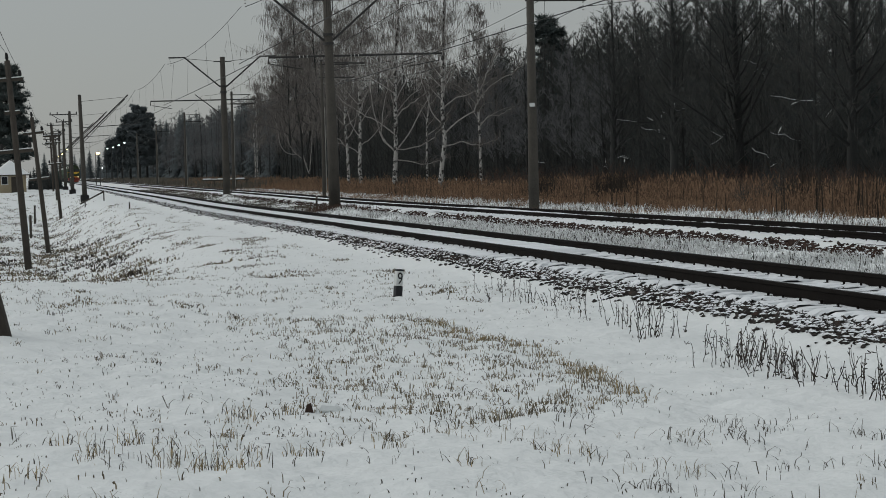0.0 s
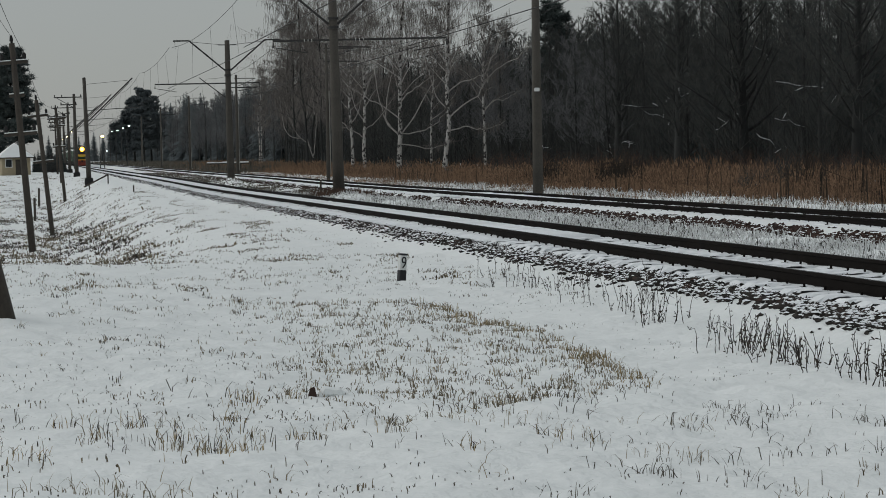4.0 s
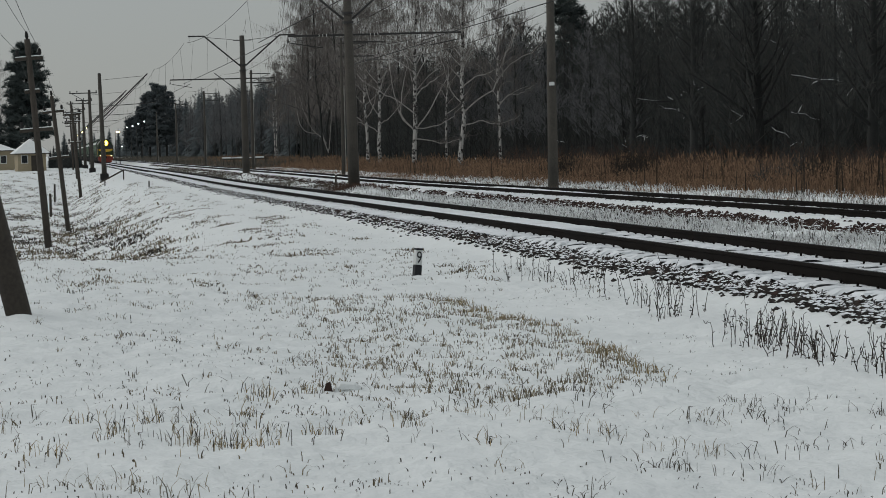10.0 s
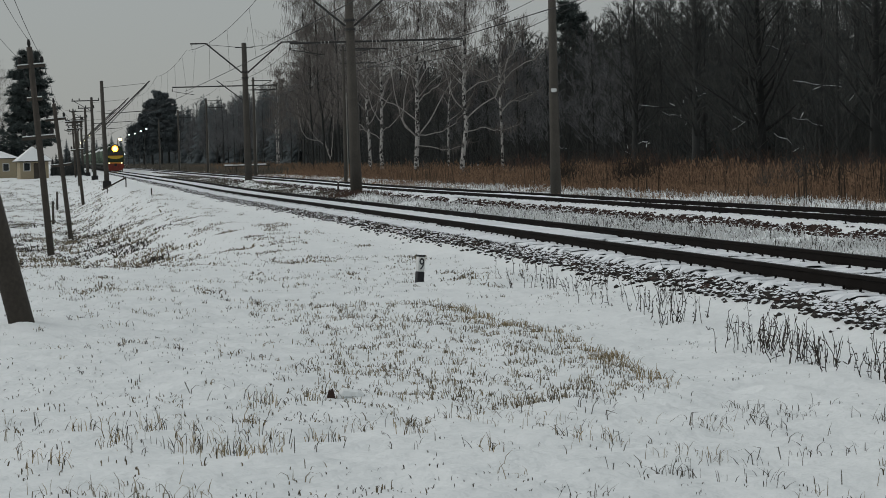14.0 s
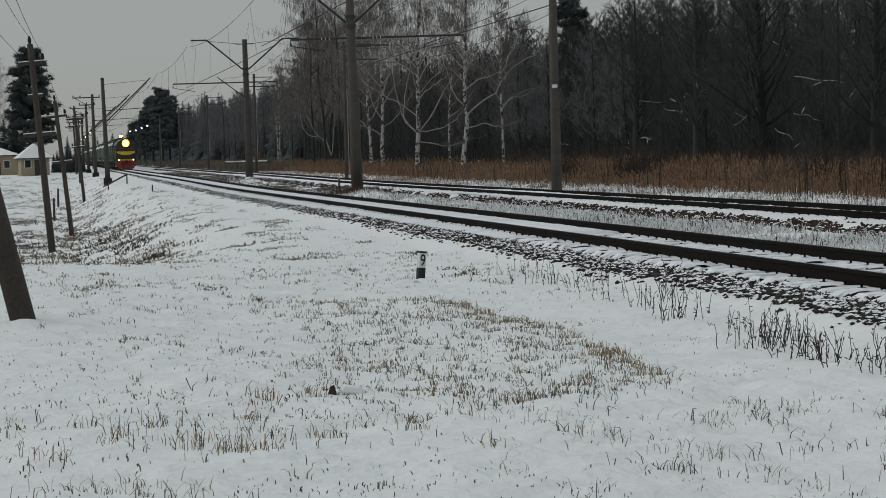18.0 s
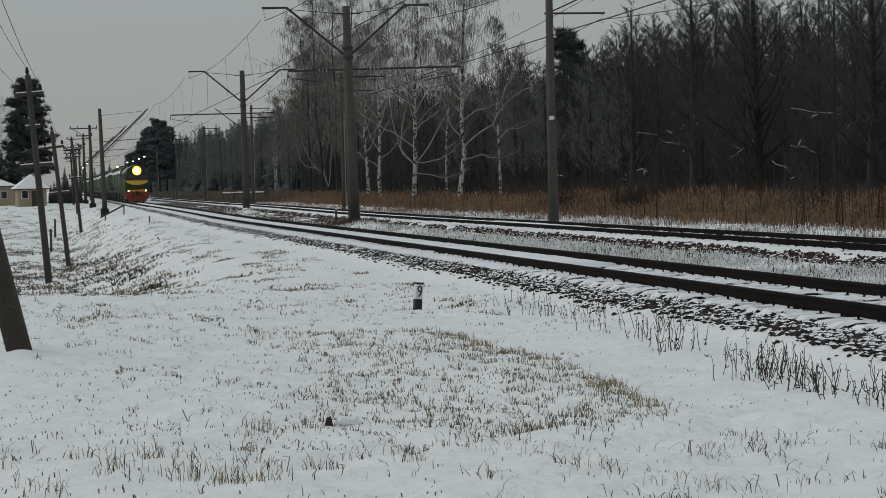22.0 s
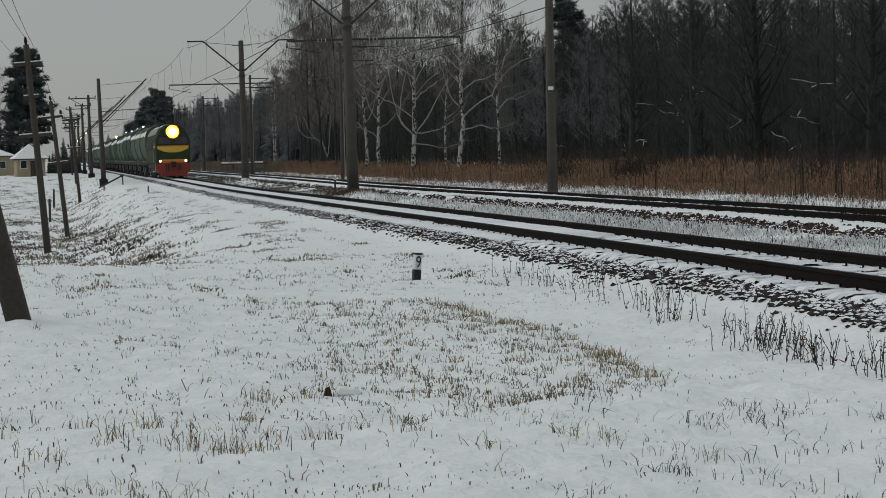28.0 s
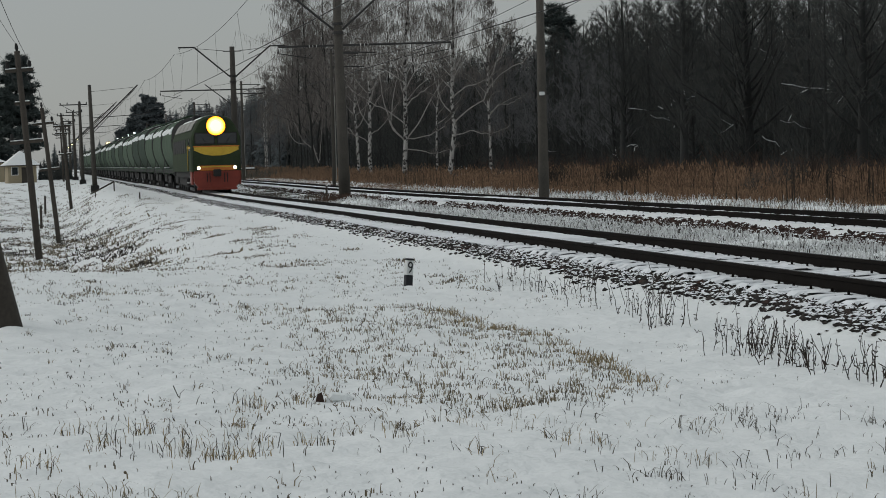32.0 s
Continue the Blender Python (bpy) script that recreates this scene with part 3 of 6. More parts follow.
grass("field_mats", "flattened green and brown grass showing through the snow", GRASS_GREEN, 40000, (-2.0, 6.6, 27, 150),
      lambda x, y, r: streak(x, y, 2) > 0.10 + 0.40 * r.random() + 0.3 * (1 - smooth(27, 40, y)), 0.052, 0.014, 1.8, 63, 4, 0.07)
grass("stubble", "tiny dark stubble ends dotting the snow", WEED, 12500, (-3.2, 7.0, 9.8, 70),
      lambda x, y, r: wobble(x, y, 0.8, 33) + 0.7 * wobble(x, y, 2.6, 34) > -0.30 + 0.8 * r.random() + 0.3 * bare(x, y), 0.026, 0.0060, 2.0, 62, 2, 0.03)


def clumps(name, label, mat, centres, blades, h, w, lean, seed):
    """Grass that stands in distinct clumps: each centre has its reach."""
    r = random.Random(seed)
    g = Geo()
    for x, y, reach in centres:
        for _ in range(int(blades * reach / 0.2)):
            bx, by = x + r.gauss(0, reach * 0.5), y + r.gauss(0, reach * 0.9)
            blade(g, bx, by, ground_z(bx, by), h * r.uniform(0.35, 1.25), w * r.uniform(0.7, 1.4), r.uniform(0.05, lean), r.uniform(0, 6.28), r)
    return tagged(new(name, g.mesh(name, mat)), label, "grass", kind="stuff")


TUFTS = [(0.89, 12.15, 0.22), (1.05, 12.0, 0.2), (0.72, 12.3, 0.18), (1.45, 14.84, 0.16), (1.36, 14.7, 0.12), (1.80, 14.9, 0.10), (0.30, 12.4, 0.16), (1.22, 12.6, 0.16), (1.62, 13.0, 0.12),
         (2.2, 13.1, 0.10), (-0.1, 11.6, 0.12), (0.55, 12.9, 0.12), (1.2, 13.6, 0.10), (0.1, 13.1, 0.08), (3.1, 12.6, 0.12), (3.35, 12.5, 0.12), (2.45, 11.8, 0.08)]
clumps("tall_tufts", "dry straw tufts standing in the foreground snow", GRASS_GOLD, TUFTS, 26, 0.10, 0.0044, 1.5, 14)
clumps("tuft_stalks", "dark grass stalks standing in the straw tufts", STALK, TUFTS, 11, 0.11, 0.0045, 1.4, 24)
rf = random.Random(88)
SPOTS = [(rf.uniform(-1.6, 4.2), 15 + 17 * rf.random() ** 0.8, rf.uniform(0.03, 0.10)) for _ in range(150)]
clumps("field_tufts", "small dark tufts poking through the snowy field", STALK, SPOTS[::2], 16, 0.055, 0.006, 1.8, 89)
clumps("field_leaves", "withered brown leaves and grass in the snowy field", GRASS, SPOTS, 14, 0.050, 0.006, 1.9, 90)
grass("foreground_grass", "thin grass stalks in the foreground snow", GRASS, 1300, (-1.0, 5.6, 10.0, 13.8),
      lambda x, y, r: wobble(x, y, 0.9, 21) + 0.5 * wobble(x, y, 3.0, 22) > 0.0 + 0.5 * r.random() + 0.16 * smooth(1.5, 3.0, x), 0.085, 0.0042, 1.6, 15, 5, 0.05)
grass("foreground_weed", "dark bent weed stalks in the foreground snow", WEED, 700, (-1.0, 5.8, 10.0, 16),
      lambda x, y, r: wobble(x, y, 1.1, 71) > 0.1 + 0.4 * r.random(), 0.10, 0.0050, 1.7, 75, 3, 0.05)
def matted(x, y, k):
    """Dark mats with sharp edges, drawn out across the slope of the bank."""
    return noise.noise((x * 0.9, y * 0.16, 5.5 + k)) + 0.8 * noise.noise((x * 2.4 + 0.3 * y, y * 0.45, 8.1 + k))


grass("bent_stalks", "thin bent weed stalks in clean snow beside the patch", WEED, 520, (3.0, 5.6, 11.0, 14.4),
      lambda x, y, r: x > 0.9 * (y - 11) * 0.75 + 2.4 and wobble(x, y, 1.4, 85) > -0.15 + 0.6 * r.random(), 0.085, 0.0052, 1.7, 86, 3, 0.05)
grass("bank_grass", "matted brown grass on the ditch bank", GRASS_GREEN, 30000, (-14, 5.0, 44, 260),
      lambda x, y, r: matted(x, y, 6) > 0.05 + 0.25 * r.random() + 0.55 * smooth(2.2, 5.0, x) + 0.35 * (1 - smooth(44, 60, y)), 0.11, 0.030, 1.9, 16, 4, 0.13)
grass("ditch_weed", "dark flattened weeds in the ditch below the bank", STALK, 22000, (-12, 4.2, 46, 220),
      lambda x, y, r: matted(x, y, 16) > 0.10 + 0.22 * r.random() + 0.6 * smooth(1.6, 4.2, x) + 0.35 * (1 - smooth(46, 62, y)) + 0.25 * smooth(110, 200, y), 0.13, 0.034, 2.2, 66, 3, 0.14)
grass("dirty_verge", "dirty brown grass and cinders between the tracks far along", WEED, 9500, (10.9, 14.6, 96, 260),
      lambda x, y, r: wobble(x, y, 0.25, 53) + 0.5 * wobble(x, y, 1.0, 54) > -0.25 + 0.4 * r.random(), 0.10, 0.034, 1.8, 57, 4, 0.12)
grass("verge_grass", "dark grass between the two tracks", STALK, 5800, (10.9, 14.5, 17, 110),
      lambda x, y, r: wobble(x, y, 0.4, 15) > -0.3 + 0.4 * r.random(), 0.17, 0.0125, 1.0, 17, 3, 0.05)
grass("verge_rime", "snow-laden pale grass between the two tracks", RIME, 16000, (10.9, 14.5, 17, 105),
      lambda x, y, r: wobble(x, y, 0.4, 15) > -0.5 + 0.4 * r.random(), 0.16, 0.020, 1.3, 37, 3, 0.06)
grass("brown_verge", "low brown grass and brush beyond the far track", REED, 15000, (18.9, 25.5, 40, 330),
      lambda x, y, r: wobble(x, y, 0.22, 27) + 0.4 * wobble(x, y, 0.7, 28) > 0.12 + 0.3 * r.random() - 0.30 * smooth(70, 130, y) - 0.2 * smooth(22, 25, x), 0.30, 0.014, 0.9, 38, 4, 0.14)
grass("far_verge_grass", "dry grass at the foot of the reeds", WEED, 8200, (18.6, 27.5, 26, 300),
      lambda x, y, r: wobble(x, y, 0.3, 25) > 0.05 + 0.3 * r.random() - 0.25 * smooth(23, 27, x), 0.26, 0.014, 0.7, 18, 4, 0.1)


grass("far_brush", "dark brown brush before the far forest", WEED, 9000, (20, 46, 230, 900),
      lambda x, y, r: wobble(x, y, 0.08, 58) > -0.35 + 0.4 * r.random(), 0.9, 0.09, 1.0, 59, 4, 0.6)
grass("edge_rime", "snow-laden tufts in front of the reeds", RIME, 5200, (18.9, 25.0, 34, 130),
      lambda x, y, r: wobble(x, y, 0.4, 65) > -0.3 + 0.5 * r.random(), 0.22, 0.022, 1.2, 67, 4, 0.08)
grass("edge_stems", "dark thin stems in the snow before the reeds", STALK, 2600, (18.9, 25.0, 34, 130),
      lambda x, y, r: wobble(x, y, 0.5, 68) > -0.1 + 0.5 * r.random(), 0.30, 0.012, 0.8, 69, 3, 0.07)
grass("reed_stalks", "dark dead stalks standing before the reeds", STALK, 620, (24.0, 28, 56, 150),
      lambda x, y, r: wobble(x, y, 0.3, 81) > -0.2 + 0.5 * r.random(), 1.5, 0.022, 0.12, 82, 2, 0.1)
clumps("dark_bush", "dark brown bush standing in the reeds", STALK, [(27.5, 96.5, 1.1), (27.2, 94.8, 0.8), (27.8, 112, 0.9), (28.5, 74, 0.8)], 60, 1.5, 0.02, 0.5, 83)


def weeds():
    """Dead crooked stalks along the foot of the bank, each with short side shoots and shrivelled leaves."""
    r = random.Random(31)
    g = Geo()
    for _ in range(170):
        near = r.random() < 0.62
        y = r.uniform(14.5, 21.5) if near else r.uniform(21.5, 31.0)
        x = 6.45 + r.gauss(0, 0.19) if near else 6.75 + r.gauss(0, 0.28)
        if wobble(x, y, 0.9, 31) < -0.35 + 0.25 * r.random():
            continue
        for _ in range(r.randint(1, 3)):
            bx, by = x + r.gauss(0, 0.06), y + r.gauss(0, 0.1)
            z, h = ground_z(bx, by), r.uniform(0.10, 0.36)
            lx = r.gauss(0, 0.20)
            pts = [Vector((bx, by, z - 0.03))]
            for i in range(5):
                pts.append(pts[-1] + Vector((lx * h / 5 + r.gauss(0, 0.008), r.gauss(0, 0.01), h / 5)))
            if r.random() < 0.25:
                pts.append(pts[-1] + Vector((r.choice((-1, 1)) * r.uniform(0.02, 0.06), 0, -r.uniform(0.0, 0.05))))
            n = len(pts)
            g.tube(pts, [0.0043 - 0.0021 * i / n for i in range(n)], 4, False)
            for _ in range(r.randint(1, 5)):
                p = pts[r.randrange(1, n)]
                q = p + Vector((r.gauss(0, 0.022), r.gauss(0, 0.01), r.uniform(-0.01, 0.05)))
                g.tube([p, p.lerp(q, 0.6), q], [0.0018, r.uniform(0.003, 0.0068), 0.0016], 4, False)
    return tagged(new("dead_weeds", g.mesh("dead_weeds", STALK)), "dark dead weed stalks along the foot of the embankment", "weeds", kind="stuff")


weeds()


def reeds():
    r = random.Random(41)
    g = Geo()
    for _ in range(58000):
        y = 28 * (420 / 28) ** (r.random() ** 0.85)
        x = 24.9 + 11.5 * r.random() ** 1.5 + 0.8 * wobble(0, y, 0.2, 41)
        if x < 0.11 * y + 18 and y > 150 and x < 21:
            continue
        h = r.uniform(0.5, 1.42) * (0.55 + 0.45 * smooth(25, 28, x)) * (0.62 + 0.5 * wobble(x, y, 0.13, 43) + 0.35 * wobble(x, y, 0.6, 45))
        z = ground_z(x, y)
        w = r.uniform(0.005, 0.014)
        a, lean = r.uniform(0, 6.28), r.uniform(0.04, 0.38) if r.random() < 0.75 else r.uniform(0.3, 0.8)
        dx, dy = math.cos(a) * lean * h, math.sin(a) * lean * h
        g.add([(x - w, y, z - 0.03), (x + w, y, z - 0.03), (x + dx * 0.6 + w, y + dy * 0.6, z + h * 0.75), (x + dx * 0.6 - w, y + dy * 0.6, z + h * 0.75), (x + dx, y + dy, z + h)], [(0, 1, 2, 3), (3, 2, 4)])
        if r.random() < 0.6:
            g.add([(x + dx - 0.03, y + dy, z + h * 0.9), (x + dx + 0.03, y + dy, z + h * 0.92), (x + dx * 1.15, y + dy * 1.15, z + h * 1.08)], [(0, 1, 2)])
    return tagged(new("reed_bed", g.mesh("reed_bed", REED)), "brown dry reeds along the forest edge", "reeds", kind="stuff")


reeds()


# ---- trees ----
def ray_dir(az, el):
    return Vector((math.cos(az) * math.cos(el), math.sin(az) * math.cos(el), math.sin(el)))


def sliver(g, p, q, w, r):
    """A flat twig from p to q."""
    d = q - p
    s = d.cross(Vector((r.uniform(-1, 1), r.uniform(-1, 1), r.uniform(-1, 1))))
    s = s.normalized() * w if s.length > 1e-6 else Vector((w, 0, 0))
    g.add([tuple(p - s), tuple(p + s), tuple(q)], [(0, 1, 2)])


def bare_tree(seed, height, radius, crown_from=0.25, limbs=26, droop=0.0, reach=0.24, twig=0.012, subs=7, twigs=7, lean=0.03, rise=0.75, split=False, curl=0.10):
    """A leafless tree: the trunk with its limbs, and the fine branches."""
    r = random.Random(seed)
    trunk, crown, boughs = Geo(), Geo(), []
    bend = [Vector((r.gauss(0, lean), r.gauss(0, lean), 0)) * height * 0.5 for _ in range(3)]

    def spine(t):
        return Vector((0, 0, height * t)) + bend[0] * math.sin(t * 2.2) + bend[1] * t * t

    ts = [i / 9 for i in range(10)]
    trunk.tube([spine(t) - Vector((0, 0, 0.4 if t == 0 else 0)) for t in ts], [radius * (1.25 if t == 0 else 1) * (1 - 0.93 * t) ** 0.85 + 0.008 for t in ts], 7)
    for k in range(limbs):
        t = crown_from + (0.98 - crown_from) * (k + r.random()) / limbs
        az, el = k * 2.4 + r.uniform(-0.5, 0.5), rise * r.uniform(0.6, 1.25)
        ln = height * reach * (1.15 - t) ** 0.7 * r.uniform(0.6, 1.25)
        p0 = spine(t)
        d = ray_dir(az, el)
        pts = [p0]
        for j in range(4):
            d = (d + Vector((r.gauss(0, .12), r.gauss(0, .12), curl - droop * 0.12 * j))).normalized()
            pts.append(pts[-1] + d * ln / 4)
        r0 = max(0.012, radius * 0.42 * (1 - t) + 0.008)
        bough = Geo() if split else trunk
        bough.tube(pts, [r0, r0 * 0.75, r0 * 0.5, r0 * 0.3, 0.005], 4, False)
        boughs.append(bough)
        for _ in range(subs):
            q = r.uniform(0.3, 1.0) * 3.99
            i = int(q)
            b = pts[i].lerp(pts[i + 1], q - i)
            sd = (d + ray_dir(r.uniform(0, 6.28), r.uniform(-0.3, 0.9)) * 0.9 + Vector((0, 0, 0.2 - droop))).normalized()
            sl = ln * r.uniform(0.22, 0.5)
            e = b + sd * sl
            sliver(crown, b, e, max(twig * 1.3, r0 * 0.22), r)
            for _ in range(twigs):
                u = b.lerp(e, r.uniform(0.2, 1))
                td = (sd * 0.7 + ray_dir(r.uniform(0, 6.28), r.uniform(-0.5, 0.9)) + Vector((0, 0, -1.4 * droop))).normalized()
                sliver(crown, u, u + td * sl * r.uniform(0.35, 0.85), twig, r)
    return (trunk, crown, *boughs) if split else (trunk, crown)


def strand(g, p, out, ln, w, r):
    """A thin twig cluster that leaves its branch outwards and hangs down."""
    a = p + out * ln * 0.22 + Vector((0, 0, -0.04 * ln))
    b = p + out * ln * 0.34 + Vector((r.gauss(0, 0.03), r.gauss(0, 0.03), -0.45)) * ln
    c = b + Vector((r.gauss(0, 0.06), r.gauss(0, 0.06), -0.55)) * ln
    s = Vector((r.uniform(0.6, 1), r.uniform(-0.5, 0.5), 0)) * w
    g.add([tuple(p - s * 0.6), tuple(p + s * 0.6), tuple(a + s), tuple(a - s), tuple(b + s), tuple(b - s), tuple(c)], [(0, 1, 2, 3), (3, 2, 4, 5), (5, 4, 6)])


def weeping_tree(seed, height, radius, lower=(), boughs=(), crown_from=0.35, limbs=30, reach=0.22, subs=11, strands=6, w=0.0115, rise=0.95):
    """A birch: the stem through its lower bends (sideways, up), the great boughs each through its own bends, a crown of rising
    limbs and fine twigs that hang from them."""
    r = random.Random(seed)
    trunk, crown, made = Geo(), Geo(), []
    low = [(0.0, 0.0), *lower]
    top = low[-1]
    rest = max(3, int((height - top[1]) / 2.2))
    path = [Vector((x, 0.15 * math.sin(z), z)) for x, z in low]
    for i in range(rest):
        u = (i + 1) / rest
        path.append(Vector((top[0] + r.gauss(0, 0.16) + 0.5 * u, path[-1].y + r.gauss(0, 0.15), top[1] + (height - top[1]) * u)))

    def spine(t):
        z = t * height
        for p, q in zip(path, path[1:]):
            if z <= q.z:
                return p.lerp(q, (z - p.z) / max(1e-4, q.z - p.z))
        return path[-1]

    ts = [i / 18 for i in range(19)]
    trunk.tube([spine(t) - Vector((0, 0, 0.4 if t == 0 else 0)) for t in ts], [radius * (1.3 if t == 0 else 1) * (1 - 0.95 * t) ** 0.8 + 0.010 for t in ts], 8)

    def dress(pts, r0, n, k, ln, start):
        for _ in range(n):
            q = (start + (1 - start) * r.random()) * (len(pts) - 1.001)
            i = int(q)
            b = pts[i].lerp(pts[i + 1], q - i)
            d = (pts[i + 1] - pts[i]).normalized()
            sd = (d * 0.6 + ray_dir(r.uniform(0, 6.28), r.uniform(-0.1, 0.9))).normalized()
            e = b + sd * ln * r.uniform(0.25, 0.55)
            sliver(crown, b, e, max(0.011, r0 * 0.25), r)
            for _ in range(k):
                u = b.lerp(e, r.uniform(0.15, 1))
                strand(crown, u, ray_dir(r.uniform(0, 6.28), 0.1), r.uniform(0.5, 1.5) * min(1.0, 0.35 + 0.12 * ln), w * r.uniform(0.6, 1.3), r)

    for bends in boughs:
        pts = [Vector((x, 0.3 * math.sin(3 * i + seed) * i / 3, z)) for i, (x, z) in enumerate(bends)]
        d = (pts[-1] - pts[-2]).normalized()
        for _ in range(3):
            d = (d + Vector((r.gauss(0, 0.15), r.gauss(0, 0.15), 0.22))).normalized()
            pts.append(pts[-1] + d * 0.8)
        n = len(pts)
        r0 = max(0.046, radius * 0.26)
        # rounded between its bends
        fine = []
        for i in range(n - 1):
            a, b, c, e = pts[max(i - 1, 0)], pts[i], pts[i + 1], pts[min(i + 2, n - 1)]
            for v in (0, 1 / 3, 2 / 3):
                fine.append(0.5 * (2 * b + (c - a) * v + (2 * a - 5 * b + 4 * c - e) * v * v + (3 * b - a - 3 * c + e) * v ** 3) + Vector((r.gauss(0, .03), r.gauss(0, .03), r.gauss(0, .045))))
        fine.append(pts[-1])
        n = len(fine)
        made.append(Geo().tube(fine, [r0 * (1 - i / (n - 1)) ** 1.05 + 0.010 for i in range(n)], 6))
        for _ in range(9):
            i = r.randrange(3, n - 1)
            q = fine[i] + ((fine[i + 1] - fine[i]).normalized() + ray_dir(r.uniform(0, 6.28), r.uniform(0.1, 1.0)) * 0.9) * r.uniform(0.5, 1.2)
            crown.tube([fine[i], fine[i].lerp(q, 0.5) + Vector((0, 0, -0.06)), q], [0.022, 0.016, 0.007], 3, False)
        dress(fine, r0 * 0.6, 22, 5, 2.0, 0.35)
    for k in range(limbs):
        t = crown_from + (0.985 - crown_from) * ((k + r.random()) / limbs) ** 0.9
        ln = height * reach * (1.08 - t) ** 0.6 * r.uniform(0.55, 1.25)
        d = ray_dir(k * 2.4 + r.uniform(-0.6, 0.6), rise * r.uniform(0.65, 1.2))
        pts = [spine(t)]
        for j in range(5):
            d = (d + Vector((r.gauss(0, .14), r.gauss(0, .14), 0.10 - 0.09 * j))).normalized()
            pts.append(pts[-1] + d * ln / 5)
        r0 = max(0.014, radius * 0.34 * (1 - t) + 0.010)
        made.append(Geo().tube(pts, [r0 * (1 - 0.16 * j) for j in range(6)], 4, False))
        dress(pts, r0, subs, strands, ln, 0.2)
    return (trunk, crown, *made)


def conifer(seed, height, width, start=0.12, layers=20, per=9):
    """A spruce: whorls of drooping boughs, each set with small sprays of needles."""
    r = random.Random(seed)
    trunk, crown = Geo(), Geo()
    trunk.tube([(0, 0, -0.4), (0, 0, height * 0.6), (0, 0, height)], [height * 0.012, height * 0.007, 0.01], 6)
    for k in range(layers):
        t = start + (1 - start) * (k + r.random() * 0.6) / layers
        reach = width * (1 - t) ** 0.8 * r.uniform(0.75, 1.15) + 0.12
        for j in range(per):
            az = j * 6.283 / per + r.uniform(-0.4, 0.4)
            d = Vector((math.cos(az), math.sin(az), 0))
            s = Vector((-d.y, d.x, 0))
            ln = reach * r.uniform(0.6, 1.1)
            b = Vector((0, 0, height * min(0.995, t + r.uniform(-1.2, 1.2) / layers)))
            for i in range(6):
                a, c = i / 6, (i + 1) / 6
                p = b + d * ln * a + Vector((0, 0, -0.35 * ln * a * a))
                q = b + d * ln * (c + 0.12) + Vector((0, 0, -0.35 * ln * c * c - 0.03))
                w = (0.2 + 0.5 * (1 - a)) * ln * 0.30 * r.uniform(0.6, 1.3)
                drop = Vector((0, 0, -w * r.uniform(0.5, 1.5)))
                crown.add([tuple(p), tuple(q + s * w + drop), tuple(q), tuple(q - s * w + drop)], [(0, 1, 2), (0, 2, 3)])
    return trunk, crown


def pine(seed, height, spread, start=0.45, taper=0.5, limbs=76, clumps=9, needle=0.2):
    """A pine: a bare trunk, crooked limbs and clumps of needles."""
    r = random.Random(seed)
    trunk, crown = Geo(), Geo()
    trunk.tube([(0, 0, -0.4), (0.1, 0, height * 0.35), (-0.1, 0.1, height * 0.7), (0, 0, height * 0.97)], [height * 0.018, height * 0.014, height * 0.009, 0.03], 8)
    for k in range(limbs):
        t = start + (0.98 - start) * (k + r.random()) / limbs
        az = k * 2.4
        ln = spread * (1.08 - t) ** taper * r.uniform(0.6, 1.25)
        b = Vector((0, 0, height * t))
        d = ray_dir(az, r.uniform(-0.05, 0.45))
        e = b + d * ln
        trunk.tube([b, b.lerp(e, 0.5) + Vector((0, 0, -0.1)), e], [0.06, 0.04, 0.02], 4, False)
        for _ in range(clumps):
            c = b.lerp(e, r.uniform(0.35, 1.05)) + Vector((r.gauss(0, .3), r.gauss(0, .3), r.gauss(0, .15)))
            for _ in range(int(2.8 / needle)):
                v = ray_dir(r.uniform(0, 6.28), r.uniform(-0.4, 1.2))
                sliver(crown, c, c + v * r.uniform(0.4, 0.95), needle, r)
    return trunk, crown


def shrub(seed, height, spread):
    r = random.Random(seed)
    stem, crown = Geo(), Geo()
    for _ in range(16):
        d = ray_dir(r.uniform(0, 6.28), r.uniform(0.9, 1.5))
        ln = height * r.uniform(0.6, 1.1)
        p = Vector((r.gauss(0, spread * .3), r.gauss(0, spread * .3), -0.1))
        stem.tube([p, p + d * ln * 0.5, p + d * ln + Vector((r.gauss(0, .2), r.gauss(0, .2), 0))], [0.025, 0.015, 0.004], 3, False)
        for _ in range(26):
            b = p + d * ln * r.uniform(0.2, 1)
            sliver(crown, b, b + (d * 0.6 + ray_dir(r.uniform(0, 6.28), r.uniform(0, 1.2))) * r.uniform(0.3, 0.9), 0.010, r)
    return stem, crown


def template(name, made, bark, leaf, label, category, group, bough_bark=None):
    t = thing(name, label, category, group)
    part("trunk", made[0], bark, t, smooth=True)
    part("crown", made[1], leaf, t)
    for bough in made[2:]:
        part("limb", bough, bough_bark or bark, t, smooth=True)
    return t


def plant(src, used, x, y, s=1.0, turn=0.0):
    """The first copy is the template itself, moved to its place."""
    m = pose(x, y, ground_z(x, y) - 0.05, 0, 0, turn)
    if src.name not in used:
        used.add(src.name)
        src.matrix_basis = m @ Matrix.Diagonal((s, s, s, 1))
        return src
    c = copy_thing(src, m)
    c.scale = (s, s, s)
    return c


